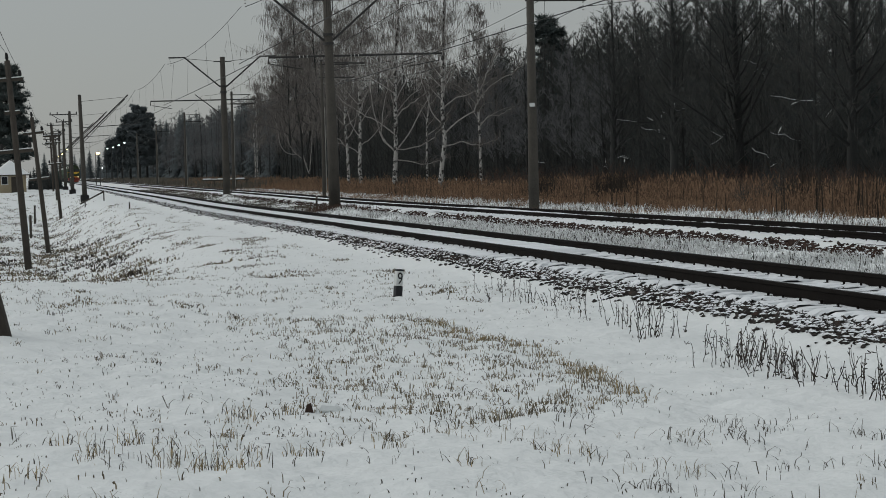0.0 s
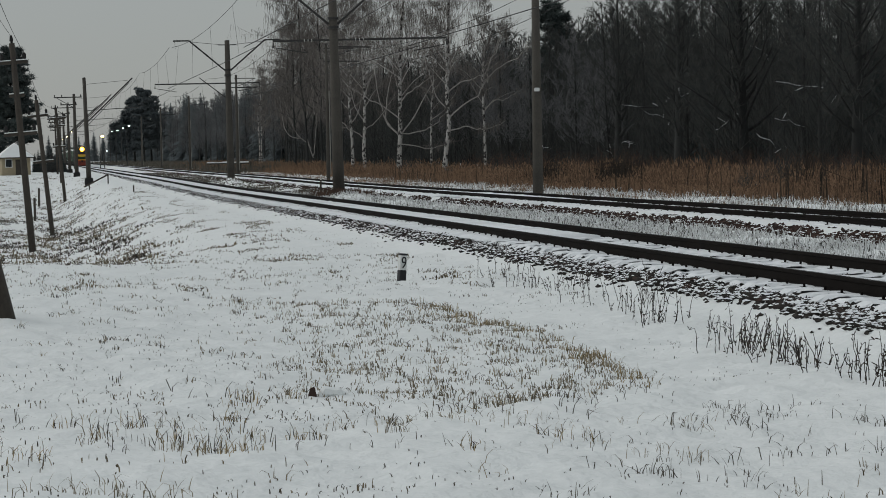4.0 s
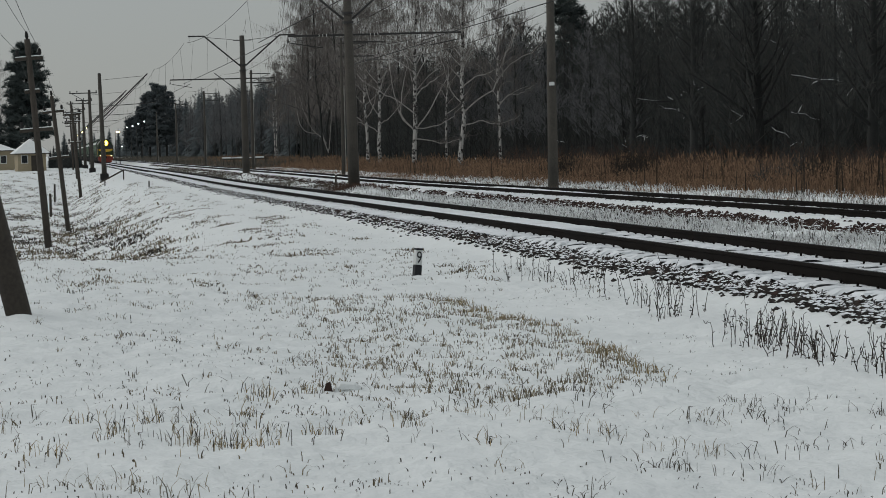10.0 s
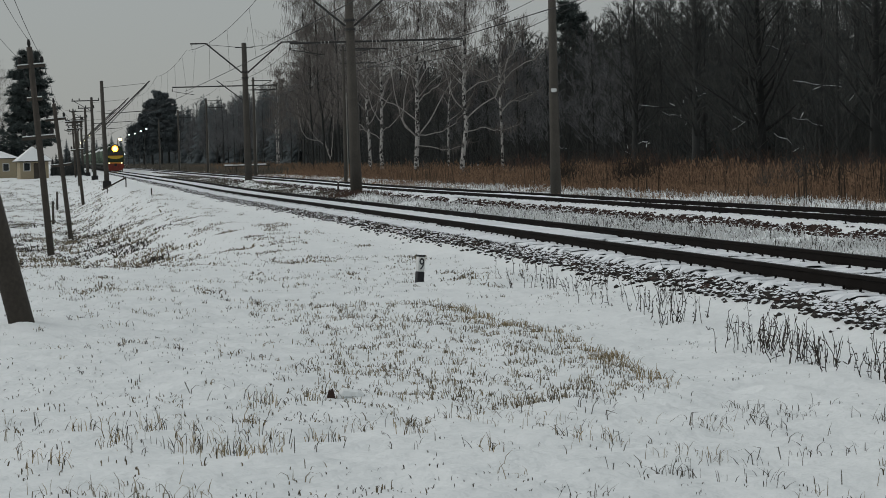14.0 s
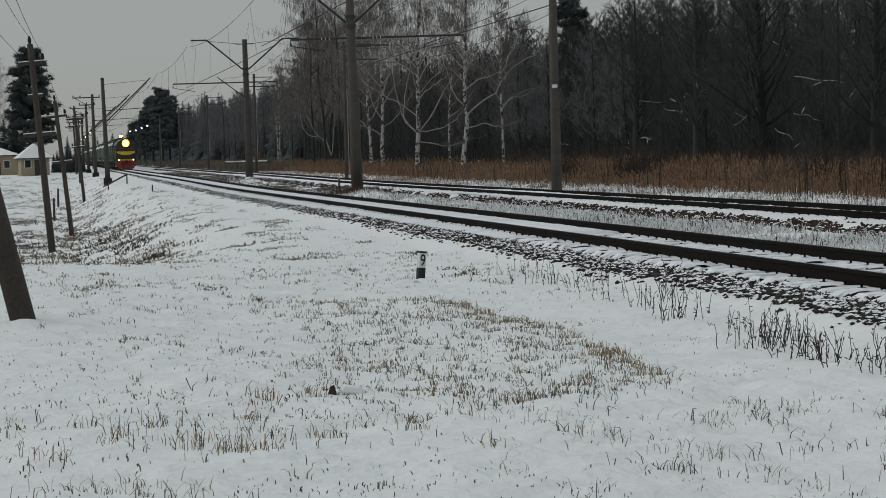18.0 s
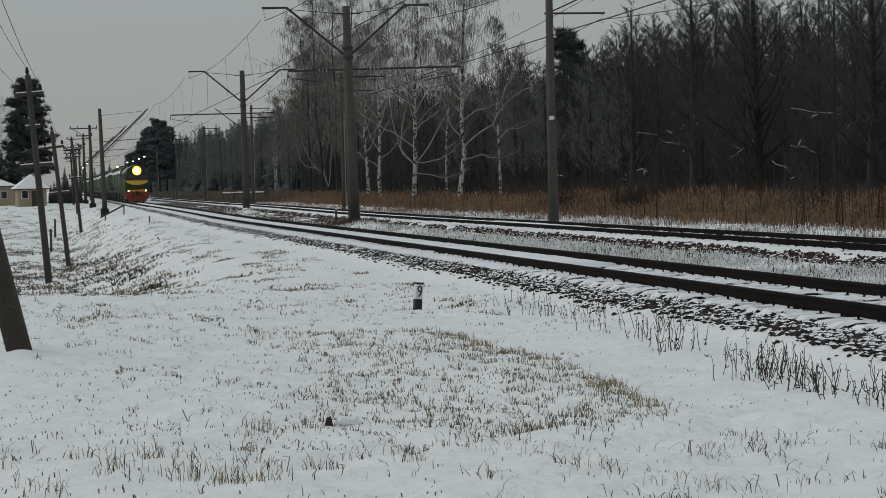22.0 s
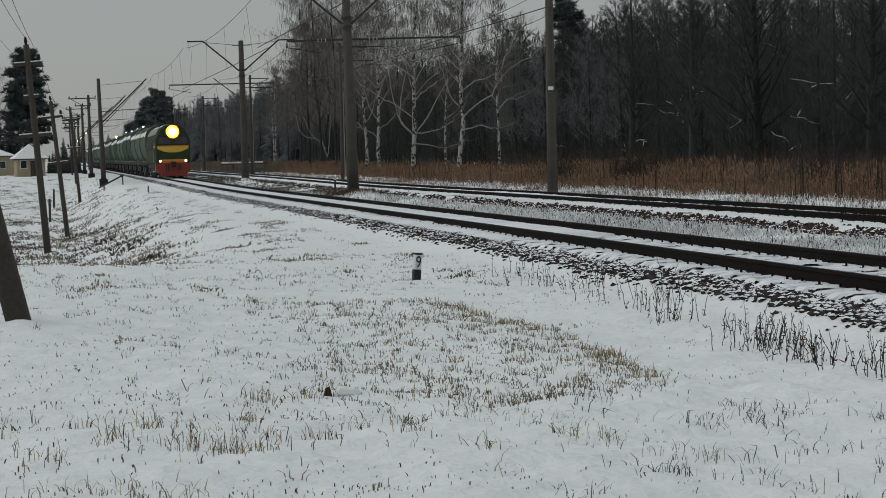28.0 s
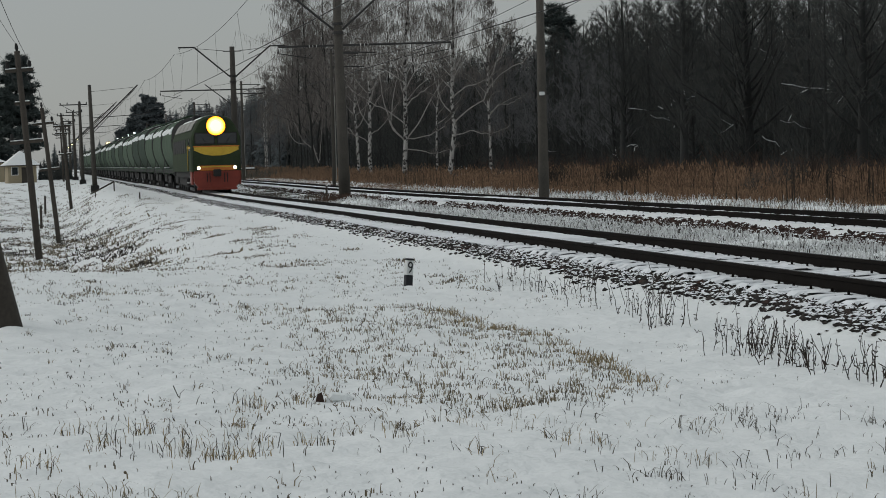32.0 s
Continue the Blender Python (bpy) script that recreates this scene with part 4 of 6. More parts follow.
PLACED = set()
rt = random.Random(77)
ALDERS = [template("forest_tree", bare_tree(100 + k, 14.0, 0.15, 0.10, 40, reach=0.27, twig=0.020, subs=7, twigs=7, rise=0.85), BARK, TWIG,
                   "dark leafless deciduous tree in the dense forest edge", "tree", "forest edge") for k in range(6)]
SPRUCES = [template("spruce", conifer(200 + k, 17.0, 3.7, 0.03, 46, 10), BARK, NEEDLE, "dark green spruce standing in the forest", "tree", "forest conifers") for k in range(3)]
FAR_TREES = [template("far_tree", bare_tree(140 + k, 15.5, 0.15, 0.12, 34, reach=0.30, twig=0.03, subs=6, twigs=6, rise=0.9), BARK, HAZED_TWIG,
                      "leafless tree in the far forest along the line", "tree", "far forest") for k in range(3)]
FAR_SPRUCES = [template("far_spruce", conifer(220 + k, 17.0, 3.7, 0.03, 46, 10), BARK, HAZED_NEEDLE, "spruce in the far forest along the line, haze in its colour", "tree", "far forest") for k in range(3)]
SHRUBS = [template("shrub", shrub(300 + k, 3.4, 1.8), BARK, TWIG, "leafless brown shrub at the forest edge", "shrub", "forest shrubs") for k in range(3)]
# forest edge behind the reeds: the deeper, the taller
for row in range(8):
    y = 88.0 + row * 2
    while y < 330:
        x = 40 + row * 4.4 + rt.uniform(-1.8, 1.8) + 2.0 * math.sin(y * 0.05)
        plant(rt.choice(ALDERS), PLACED, x, y, rt.uniform(0.66, 0.84) * (1.0 + 0.045 * row) * (0.98 + 0.14 * smooth(100, 160, y)), rt.uniform(0, 360))
        y += rt.uniform(3.4, 6.4) + y * 0.010
for k in range(38):
    y = 50 * (300 / 50) ** rt.random()
    plant(rt.choice(SHRUBS), PLACED, 27 + 9 * rt.random(), y, rt.uniform(0.3, 0.55), rt.uniform(0, 360))
for k in range(190):
    y = 86 * (430 / 86) ** rt.random()
    plant(rt.choice(SHRUBS), PLACED, 38 + 34 * rt.random() ** 1.5, y, rt.uniform(0.8, 1.9), rt.uniform(0, 360))
for row in range(2):
    for k in range(44):
        y = 130 * (420 / 130) ** ((k + 0.5 * row) / 44)
        plant(rt.choice(SPRUCES), PLACED, 76 + 5 * row + rt.uniform(-1.5, 1.5), y, rt.uniform(0.62, 0.80) * (1 + 0.25 * smooth(180, 300, y)), rt.uniform(0, 360))
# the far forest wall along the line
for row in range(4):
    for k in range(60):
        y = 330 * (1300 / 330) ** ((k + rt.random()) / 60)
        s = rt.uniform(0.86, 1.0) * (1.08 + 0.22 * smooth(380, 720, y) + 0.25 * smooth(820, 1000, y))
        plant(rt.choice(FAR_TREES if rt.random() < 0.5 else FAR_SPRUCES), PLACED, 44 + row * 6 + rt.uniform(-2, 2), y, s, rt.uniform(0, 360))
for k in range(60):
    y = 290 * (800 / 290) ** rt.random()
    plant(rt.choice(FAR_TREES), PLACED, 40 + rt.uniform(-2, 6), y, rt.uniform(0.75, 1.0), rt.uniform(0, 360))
# trees before the dark edge, their twig colour greyed to look hazy
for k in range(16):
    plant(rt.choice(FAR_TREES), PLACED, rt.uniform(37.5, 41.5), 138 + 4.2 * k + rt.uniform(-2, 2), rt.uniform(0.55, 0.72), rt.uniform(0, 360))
# spruces among the leafless trees
for k in range(7):
    u, x = 860 + 30 * k + rt.uniform(-5, 5), 45 + 8 * rt.random()
    plant(rt.choice(SPRUCES), PLACED, x, 3800 * x / (u - 62) - 0.2 * x, rt.uniform(0.42, 0.62), rt.uniform(0, 360))
for k in range(18):
    x = 46 + 8 * rt.random()
    plant(rt.choice(SPRUCES), PLACED, x, rt.uniform(95, 170), rt.uniform(0.30, 0.5), rt.uniform(0, 360))
# thick dark trunks at the very edge
OAK = template("edge_tree", bare_tree(171, 14.5, 0.30, 0.16, 44, reach=0.30, twig=0.018, subs=8, twigs=8, rise=0.8, lean=0.02), BARK, TWIG,
               "thick dark-trunked leafless tree at the forest edge", "tree", "edge trees")
for u, x, s in ((1310, 37.2, 1.0), (1192, 37.6, 0.95), (1505, 37.0, 0.9), (1085, 38.5, 0.9)):
    plant(OAK, PLACED, x, 3800 * x / (u - 62) - 0.2 * x, s, u)
# a few taller trees whose tops stand over the edge
for x, y, s in ((45, 113, 0.92), (46, 122, 1.0), (44, 139, 1.1), (45, 131, 1.1), (46.5, 135, 1.1), (47, 143, 1.12)):
    plant(rt.choice(ALDERS), PLACED, x, y, s, rt.uniform(0, 360))
PINES = [template("dark_pine", pine(401 + 10 * k, 16.4, 2.7, 0.5, 0.5, 26, 6, 0.06), BARK, PINE_NEEDLE, "dark pine rising above the leafless forest", "tree", "pines") for k in range(2)]
plant(PINES[0], PLACED, 46.7, 186, 0.95, 40)
plant(PINES[1], PLACED, 48.2, 188, 0.90, 100)


# birches in a group before the forest: bearing, distance from the line's axis, height, radius, bends of the stem, great boughs
def line_spot(u, x):
    return x, 3800 * x / (u - 62) - 0.2 * x


BIRCH_GROUP = [
    (698, 30.0, 19.5, 0.205, ((0.10, 2.0), (0.19, 3.5), (0.26, 7.8), (0.36, 12.1)),
     (((0.1, 3.45), (-0.8, 4.3), (-1.35, 5.7), (-1.7, 7.4), (-1.9, 9.3)), ((0.2, 3.5), (1.3, 4.8), (2.4, 6.8), (3.5, 8.3)), ((0.2, 3.5), (1.3, 3.6), (2.4, 3.9), (3.3, 4.4)),
      ((0.15, 2.75), (1.1, 2.5), (2.3, 2.3)), ((0.2, 4.8), (-1.0, 5.7), (-2.3, 6.5), (-3.8, 7.4)), ((0.25, 6.3), (1.3, 7.2), (2.2, 7.8)), ((0.1, 3.4), (-0.9, 4.6), (-1.0, 6.0), (-0.6, 7.8)))),
    (778, 30.5, 19.0, 0.18, ((0.2, 2.0), (0.47, 4.0), (0.30, 5.9), (0.43, 8.3), (0.55, 12)),
     (((0.45, 4.6), (1.6, 5.5), (2.7, 6.3), (3.5, 7.4), (4.6, 8.5), (5.8, 9.0)), ((3.5, 7.3), (3.65, 8.6), (4.4, 10.0)), ((0.4, 5.2), (-0.5, 6.3), (-1.0, 7.8)), ((0.4, 6.5), (1.4, 7.3), (2.3, 7.5)), ((0.3, 3.5), (1.6, 3.9), (2.6, 3.7)))),
    (640, 30.0, 18.5, 0.175, ((-0.15, 2.0), (-0.08, 4.2), (0.0, 6.5)),
     (((-0.1, 3.4), (-0.9, 4.0), (-1.8, 4.3)), ((-0.05, 4.2), (0.7, 4.7), (1.6, 5.6)), ((0.0, 5.0), (-0.9, 6.3), (-1.3, 7.9)))),
    (617, 30.5, 17.5, 0.155, ((0.02, 2.2), (-0.1, 4.5), (-0.25, 6.5)), (((0.0, 3.9), (-0.7, 4.8), (-1.5, 5.1)), ((-0.1, 5.0), (0.6, 5.8), (0.9, 7.2)))),
    (547, 31.0, 15.5, 0.15, ((0.0, 1.0), (0.02, 1.9)),
     (((0.0, 1.5), (-0.5, 2.9), (-1.4, 3.9), (-2.0, 4.7), (-2.6, 6.2)), ((-0.25, 2.6), (-0.7, 3.8), (-0.8, 5.2), (-0.5, 7.0)), ((0.02, 1.7), (0.22, 3.1), (0.42, 4.7), (0.5, 6.4)), ((-1.4, 3.8), (-2.7, 4.1), (-3.3, 5.4), (-3.5, 6.6)))),
    (756, 36.0, 16.0, 0.11, ((0.0, 3.0), (0.1, 6.0)), (((0.1, 5.0), (1.0, 5.6), (1.8, 6.6)),)),
    (851, 36.0, 15.0, 0.12, ((0.0, 3.0), (-0.08, 6.0), (-0.1, 7.8)), (((-0.05, 5.2), (0.8, 6.0), (1.6, 6.1)), ((-0.1, 7.6), (0.4, 9.0), (1.2, 10.6)))),
    (452, 33.0, 15.0, 0.11, ((0.1, 3.0), (0.0, 6.0)), ()),
    (457, 34.0, 14.0, 0.10, ((-0.1, 3.0), (0.0, 6.0)), ()),
]
BIRCHES = []
for k, (u, x, h, rad, lower, boughs) in enumerate(BIRCH_GROUP):
    b = template("birch", weeping_tree(500 + k, h, rad, lower, boughs, 0.33, 40 if h > 17 else 26, 0.33 if h > 17 else 0.24, 12, 6, 0.0115, 0.8), BARK if k == 4 else BIRCH, HANGING_TWIG,
                 "low forked birch with pale spreading boughs" if k == 4 else "tall leafless birch with white bark and hanging twigs" if h > 17 else "slender leafless birch with white bark", "tree", "birches", BOUGH)
    plant(b, PLACED, *line_spot(u, x), 1.0, 0)
    BIRCHES.append(b)
# slender grey-barked trees beside them
GREY = [template("slender_tree", weeping_tree(560 + k, 17.5, 0.10, (), (), 0.20, 42, 0.34, 11, 7, 0.012, 0.8), BARK, HANGING_TWIG,
                 "slender grey leafless tree among the birches", "tree", "slender trees") for k in range(3)]
for k, (u, x, s) in enumerate(((570, 37, 1.1), (600, 38, 1.1), (505, 36, 0.88), (528, 38, 1.08), (556, 40, 1.22), (512, 42, 1.15), (585, 41, 1.22), (535, 35, 1.0), (490, 40, 0.92), (668, 40, 1.1), (720, 40, 1.0), (516, 30.5, 1.25), (538, 30, 1.3), (564, 31, 1.3), (588, 30.5, 1.28), (500, 33, 1.1))):
    plant(GREY[k % 3], PLACED, *line_spot(u, x), s, 47 * k)
# brown brush between the reeds and the trees
def brush():
    r = random.Random(95)
    g = Geo()
    for _ in range(1500):
        y = 84 * (165 / 84) ** r.random()
        x = 33.5 + 5.0 * r.random()
        h = r.uniform(0.6, 2.0) * (0.75 + 0.5 * wobble(x, y, 0.2, 97))
        p = Vector((x, y, ground_z(x, y) - 0.05))
        q = p + Vector((r.gauss(0, 0.25), r.gauss(0, 0.25), 1)) * h
        sliver(g, p, q, 0.012, r)
        for _ in range(7):
            b = p.lerp(q, r.uniform(0.25, 1))
            sliver(g, b, b + (Vector((0, 0, 0.5)) + ray_dir(r.uniform(0, 6.28), r.uniform(0, 1.0))) * r.uniform(0.2, 0.6), 0.010, r)
    return tagged(new("brush", g.mesh("brush", BROWN_TWIG)), "brown leafless brush between the reeds and the trees", "brush", kind="stuff")


brush()


def snowy_branches():
    """Fallen branches that carry snow at the forest edge."""
    r = random.Random(91)
    for x, y, z, ln in ((38.5, 129, 4.6, 1.9), (39, 126, 3.6, 1.8), (38.6, 122, 4.4, 1.2), (39, 133, 2.0, 1.0), (38.4, 119, 4.7, 1.3), (38.6, 99, 4.4, 2.2), (38.2, 101, 2.8, 1.5),
                        (38.8, 108, 7.0, 1.0), (39, 136, 0.9, 1.3), (38.5, 112, 2.6, 0.9), (38, 104, 1.6, 1.0), (38, 152, 1.6, 1.2)):
        t = thing("snowy_branch", "broken branch carrying snow at the forest edge", "branch", "snowy branches", at=pose(x, y, z, 0, r.uniform(-10, 35), r.uniform(-20, 20)))
        pts = [Vector((-ln, 0, 0.1))]
        for k in range(8):
            pts.append(pts[-1] + Vector((ln / 4, r.gauss(0, 0.12), r.gauss(-0.03, 0.10))))
        part("wood", Geo().tube(pts, [0.012 + 0.005 * k for k in range(9)], 5), BARK, t)
        spots = [(pts[k], pts[k + 1]) for k in range(8)]
        for k in range(4):
            p = pts[r.randrange(1, 8)]
            q = p + Vector((r.gauss(-0.2, 0.25), r.gauss(0, 0.2), r.choice((-1, 1)) * r.uniform(0.2, 0.6)))
            part("twig", Geo().tube([p, q], [0.018, 0.008], 4), BARK, t)
            spots.append((p, q))
        first = r.randrange(0, 3)
        ridge = [p + Vector((0, 0, 0.022)) for p in pts[first:first + r.randrange(4, 7)]]
        part("snow", Geo().tube(ridge, [0.008] + [r.uniform(0.008, 0.027) for _ in ridge[2:]] + [0.008], 5), SNOW, t, "ridge of snow")
        for p, q in spots[8:10]:
            part("snow", Geo().tube([p.lerp(q, 0.1) + Vector((0, 0, 0.02)), p.lerp(q, 0.55) + Vector((0, 0, 0.025)), p.lerp(q, 0.9) + Vector((0, 0, 0.015))], [0.010, 0.024, 0.006], 5), SNOW, t, "ridge of snow")


snowy_branches()


def mast_brush():
    """Brown brush round the foot of the nearest central mast."""
    r = random.Random(93)
    g = Geo()
    for _ in range(1300):
        x, y = 12.95 + r.gauss(0, 0.62), 90.3 + r.gauss(0, 1.1)
        z = ground_z(x, y)
        h = r.uniform(0.15, 0.6)
        blade(g, x, y, z, h, 0.016, r.uniform(0.1, 0.9), r.uniform(0, 6.28), r)
    return tagged(new("mast_brush", g.mesh("mast_brush", BROWN_TWIG)), "brown brush round the foot of a concrete mast", "brush", kind="stuff")


mast_brush()


# ---- masts of the overhead line ----
def tapered(g, h, r0, r1, n=10):
    g.tube([(0, 0, -0.6), (0, 0, h * 0.5), (0, 0, h)], [r0 * 1.02, (r0 + r1) / 2, r1], n)
    return g


def insulators(parent, a, b, count=4, r=0.06):
    """A short string of porcelain discs from a to b."""
    a, b = Vector(a), Vector(b)
    g = Geo()
    d = (b - a).normalized()
    for i in range(count):
        p = a.lerp(b, (i + 0.5) / count)
        g.tube([p - d * 0.03, p, p + d * 0.03], [r * 0.4, r, r * 0.4], 7)
    part("insulator", g, PORCELAIN, parent, "grey porcelain insulator string")


def double_mast(x, y, reaches, lean, drop=0.0, strut=False):
    t = thing("catenary_mast", "grey concrete catenary mast with two raised bracket arms", "mast", "central masts",
              at=pose(x, y, ground_z(x, y), 0, lean, 0))
    part("shaft", tapered(Geo(), 10.05 - drop, 0.27, 0.17), CONCRETE, t, smooth=True)
    for z in (7.6, 8.0):
        part("clamp", Geo().tube([(0, 0, z - 0.06), (0, 0, z + 0.06)], 0.25, 10), STEEL, t)
    for s, reach in zip((-1, 1), reaches):
        a = part("bracket_arm", Geo().tube([(s * 0.2, 0, 7.95 - drop), (s * 2.65, 0, 10.05 - drop), (s * 3.75, 0, 10.05 - drop)], 0.055, 6), STEEL, t)
        part("tie_rod", Geo().tube([(s * 0.15, 0, 9.72 - drop), (s * 2.7, 0, 9.98 - drop)], 0.015, 4), STEEL, t)
        part("top_stub", Geo().box(s * 0.12, s * 0.62, -0.05, 0.05, 9.70 - drop, 9.76 - drop) if s > 0 else Geo().box(-0.62, -0.12, -0.05, 0.05, 9.70 - drop, 9.76 - drop), STEEL, t)
        insulators(a, (s * 3.68, 0, 10.0 - drop), (s * 3.60, 0, 9.45 - drop))
        b = part("registration_bar", Geo().tube([(s * 0.2, 0, 7.05), (s * reach, 0, 7.05), (s * reach, 0, 6.75)], 0.05, 6), STEEL, t)
        insulators(b, (s * 0.9, 0, 7.05), (s * 1.4, 0, 7.05), 3, 0.07)
        part("steady_arm", Geo().tube([(s * (reach - 0.1), 0, 6.75), (s * (reach - 1.5), 0, 6.5)], 0.02, 4), STEEL, t)
    if strut:
        part("strut", Geo().tube([(-2.0, 0, 7.45), (-0.15, 0, 6.0)], 0.035, 5), STEEL, t)
    part("side_bracket", Geo().tube([(0.1, 0, 6.75), (1.6, 0, 6.7)], 0.03, 4), STEEL, t)
    part("foundation", Geo().slab(-0.4, 0.4, -0.4, 0.4, -0.5, 0.08, 0.05), CONCRETE, t)
    return t


double_mast(13.07, 91.2, (2.7, 5.1), -0.7, 0.2)
double_mast(13.22, 145.5, (5.1, 2.2), -0.3, 0.0, True)


def side_mast(x, y, h, lean, arms, label, field_arms=False, r=0.235):
    t = thing("side_mast", label, "mast", "side masts", at=pose(x, y, ground_z(x, y), 0, lean, 0))
    part("shaft", tapered(Geo(), h, r, r * 0.64), CONCRETE, t, smooth=True)
    if arms == "cantilever":
        part("foundation", Geo().slab(-0.38, 0.38, -0.38, 0.38, -0.4, 0.55, 0.05), BLACK, t, "black-painted foundation block")
        a = part("cantilever", Geo().tube([(0.15, 0, h - 3.9), (4.3, 0, h - 0.1)], 0.06, 6).tube([(0.15, 0, h - 4.2), (4.0, 0, h - 0.5)], 0.03, 5), STEEL, t)
        insulators(a, (4.2, 0, h - 0.3), (4.3, 0, h - 1.3), 4)
        part("tie_rod", Geo().tube([(0, 0, h - 0.55), (3.9, 0, h - 0.3)], 0.015, 4), STEEL, t)
        part("registration_bar", Geo().tube([(0.1, 0, 6.6), (4.8, 0, 6.75)], 0.035, 5), STEEL, t)
        if field_arms:
            for z, a, b in ((h - 0.3, -2.3, 0.9), (h - 1.15, -1.6, 0.3)):
                arm = part("crossarm", Geo().slab(a, b, -0.06, 0.06, z - 0.06, z + 0.06, 0.012), STEEL, t)
                for u in (a + 0.1, a + 0.9, b - 0.1):
                    part("pin_insulator", Geo().tube([(u, 0, z + 0.06), (u, 0, z + 0.16), (u, 0, z + 0.3)], [0.03, 0.07, 0.04], 6), BLACK, arm)
            part("brace", Geo().tube([(-2.0, 0, h - 0.35), (-0.1, 0, h - 1.5)], 0.035, 5), STEEL, t)
    else:
        for z, ln in ((h - 0.25, 1.9), (h - 1.15, 2.3)):
            a = part("crossarm", Geo().tube([(-0.2, 0, z), (ln, 0, z)], 0.045, 6), STEEL, t)
            insulators(a, (ln - 0.1, 0, z), (ln - 0.1, 0, z - 0.45), 3)
        if r < 0.2:
            part("conduit", Geo().tube([(0.17, -0.08, 0.5), (0.16, -0.07, 3.0), (0.15, -0.06, h - 3.2)], 0.030, 6), ROOF_GREY, t, "pale cable conduit on the post")
        part("strut", Geo().tube([(0.15, 0, h - 1.05), (1.85, 0, h - 0.3)], 0.03, 5), STEEL, t)
    part("cap", Geo().tube([(0, 0, h), (0, 0, h + 0.08)], [0.17, 0.10], 8), STEEL, t)
    return t


for k, y in enumerate((189, 245, 300, 355, 412, 470)):
    side_mast(4.38 if k == 0 else 4.3, y, 9.5 if k == 0 else 9.6, -1.2 if k == 0 else -0.6, "cantilever", "grey concrete mast with a long slanting cantilever over the track", k > 0)
for k, (y, h) in enumerate(((81, 9.75), (142.5, 9.5), (209, 10.0), (276, 10), (341, 10), (406, 10))):
    side_mast(19.7, y, h, 0.2, "feeder", "grey concrete mast carrying a feeder-line bracket", r=0.13 if k == 1 else 0.225 if k == 0 else 0.17)


plate = thing("mast_plate", "small white plate fixed to the concrete mast", "plate", at=pose(19.66, 80.75, 3.98))
part("board", Geo().slab(-0.11, 0.11, -0.02, 0.01, -0.07, 0.07, 0.008), WHITE, plate)
part("bracket", Geo().box(-0.05, 0.05, 0.01, 0.06, -0.05, 0.05), STEEL, plate)


# ---- overhead wires ----
def wire(points, r):
    return Geo().tube(points, r, 4, False)


def sagging(a, b, sag, n=24):
    a, b = Vector(a), Vector(b)
    return [tuple(a.lerp(b, i / n) - Vector((0, 0, 4 * sag * (i / n) * (1 - i / n)))) for i in range(n + 1)]


def overhead(x, stations, label):
    t = thing("overhead_line", label, "wire", "overhead lines")
    for y0, y1 in zip(stations, stations[1:]):
        g0, g1 = grade(y0), grade(y1)
        top = sagging((x - 0.1, y0, (8.86 if y0 < 100 else 9.2) + g0), (x + 0.1, y1, (8.86 if y1 < 100 else 9.2) + g1), 0.5 * ((y1 - y0) / 54) ** 2)
        part("messenger_wire", wire(top, 0.015), BLACK, t)
        low = sagging((x + 0.25, y0, 6.35 + g0), (x - 0.25, y1, 6.35 + g1), 0.05)
        part("contact_wire", wire(low, 0.018), BLACK, t)
        for i in range(3, 24, 6):
            part("dropper", wire([top[i], (low[i][0], low[i][1], low[i][2])], 0.006), BLACK, t)
    return t


STATIONS = (21, 91.2, 145.5, 189, 245, 300, 355, 412, 470)
overhead(TRACK_A, STATIONS, "dark catenary and contact wire over the near track")
overhead(TRACK_B, (24, 91.2, 145.5, 205, 262, 320, 380), "dark catenary and contact wire over the far track")
feeder = thing("feeder_line", "thin dark feeder wires along the forest side", "wire", "overhead lines")
for dx, dz in ((1.8, 8.9), (2.1, 7.9)):
    for y0, y1 in zip((20, 81, 146, 211, 276, 341), (81, 146, 211, 276, 341, 406)):
        part("feeder_wire", wire(sagging((19.7 + dx, y0, dz + grade(y0)), (19.7 + dx, y1, dz + grade(y1)), 0.9), 0.014), BLACK, feeder)


# ---- telegraph poles in the low field ----
def telegraph_pole(x, y, h, lean, arms, label):
    z = ground_z(x, y)
    t = thing("telegraph_pole", label, "pole", "telegraph poles", at=pose(x, y, z, 0, lean, 0))
    part("post", tapered(Geo(), h, 0.135, 0.105, 9), TIMBER, t, smooth=True)
    for q, ln in arms:
        a = part("crossarm", Geo().slab(-ln, ln, -0.06, 0.06, q - 0.06, q + 0.06, 0.015), TIMBER, t)
        part("snow", Geo().slab(-ln * 0.97, ln * 0.97, -0.05, 0.05, q + 0.062, q + 0.10, 0.015), SNOW, a, "ridge of snow on the crossarm")
        for s in (-1, 1) if ln > 0.3 else ():
            part("insulator", Geo().tube([(s * (ln - 0.1), 0, q + 0.06), (s * (ln - 0.1), 0, q + 0.16), (s * (ln - 0.1), 0, q + 0.3), (s * (ln - 0.1), 0, q + 0.34)], [0.03, 0.07, 0.06, 0.02], 6), BLACK, a)
    part("top_insulator", Geo().tube([(0, 0, h), (0, 0, h + 0.1), (0, 0, h + 0.28)], [0.03, 0.07, 0.04], 6), BLACK, t)
    return t


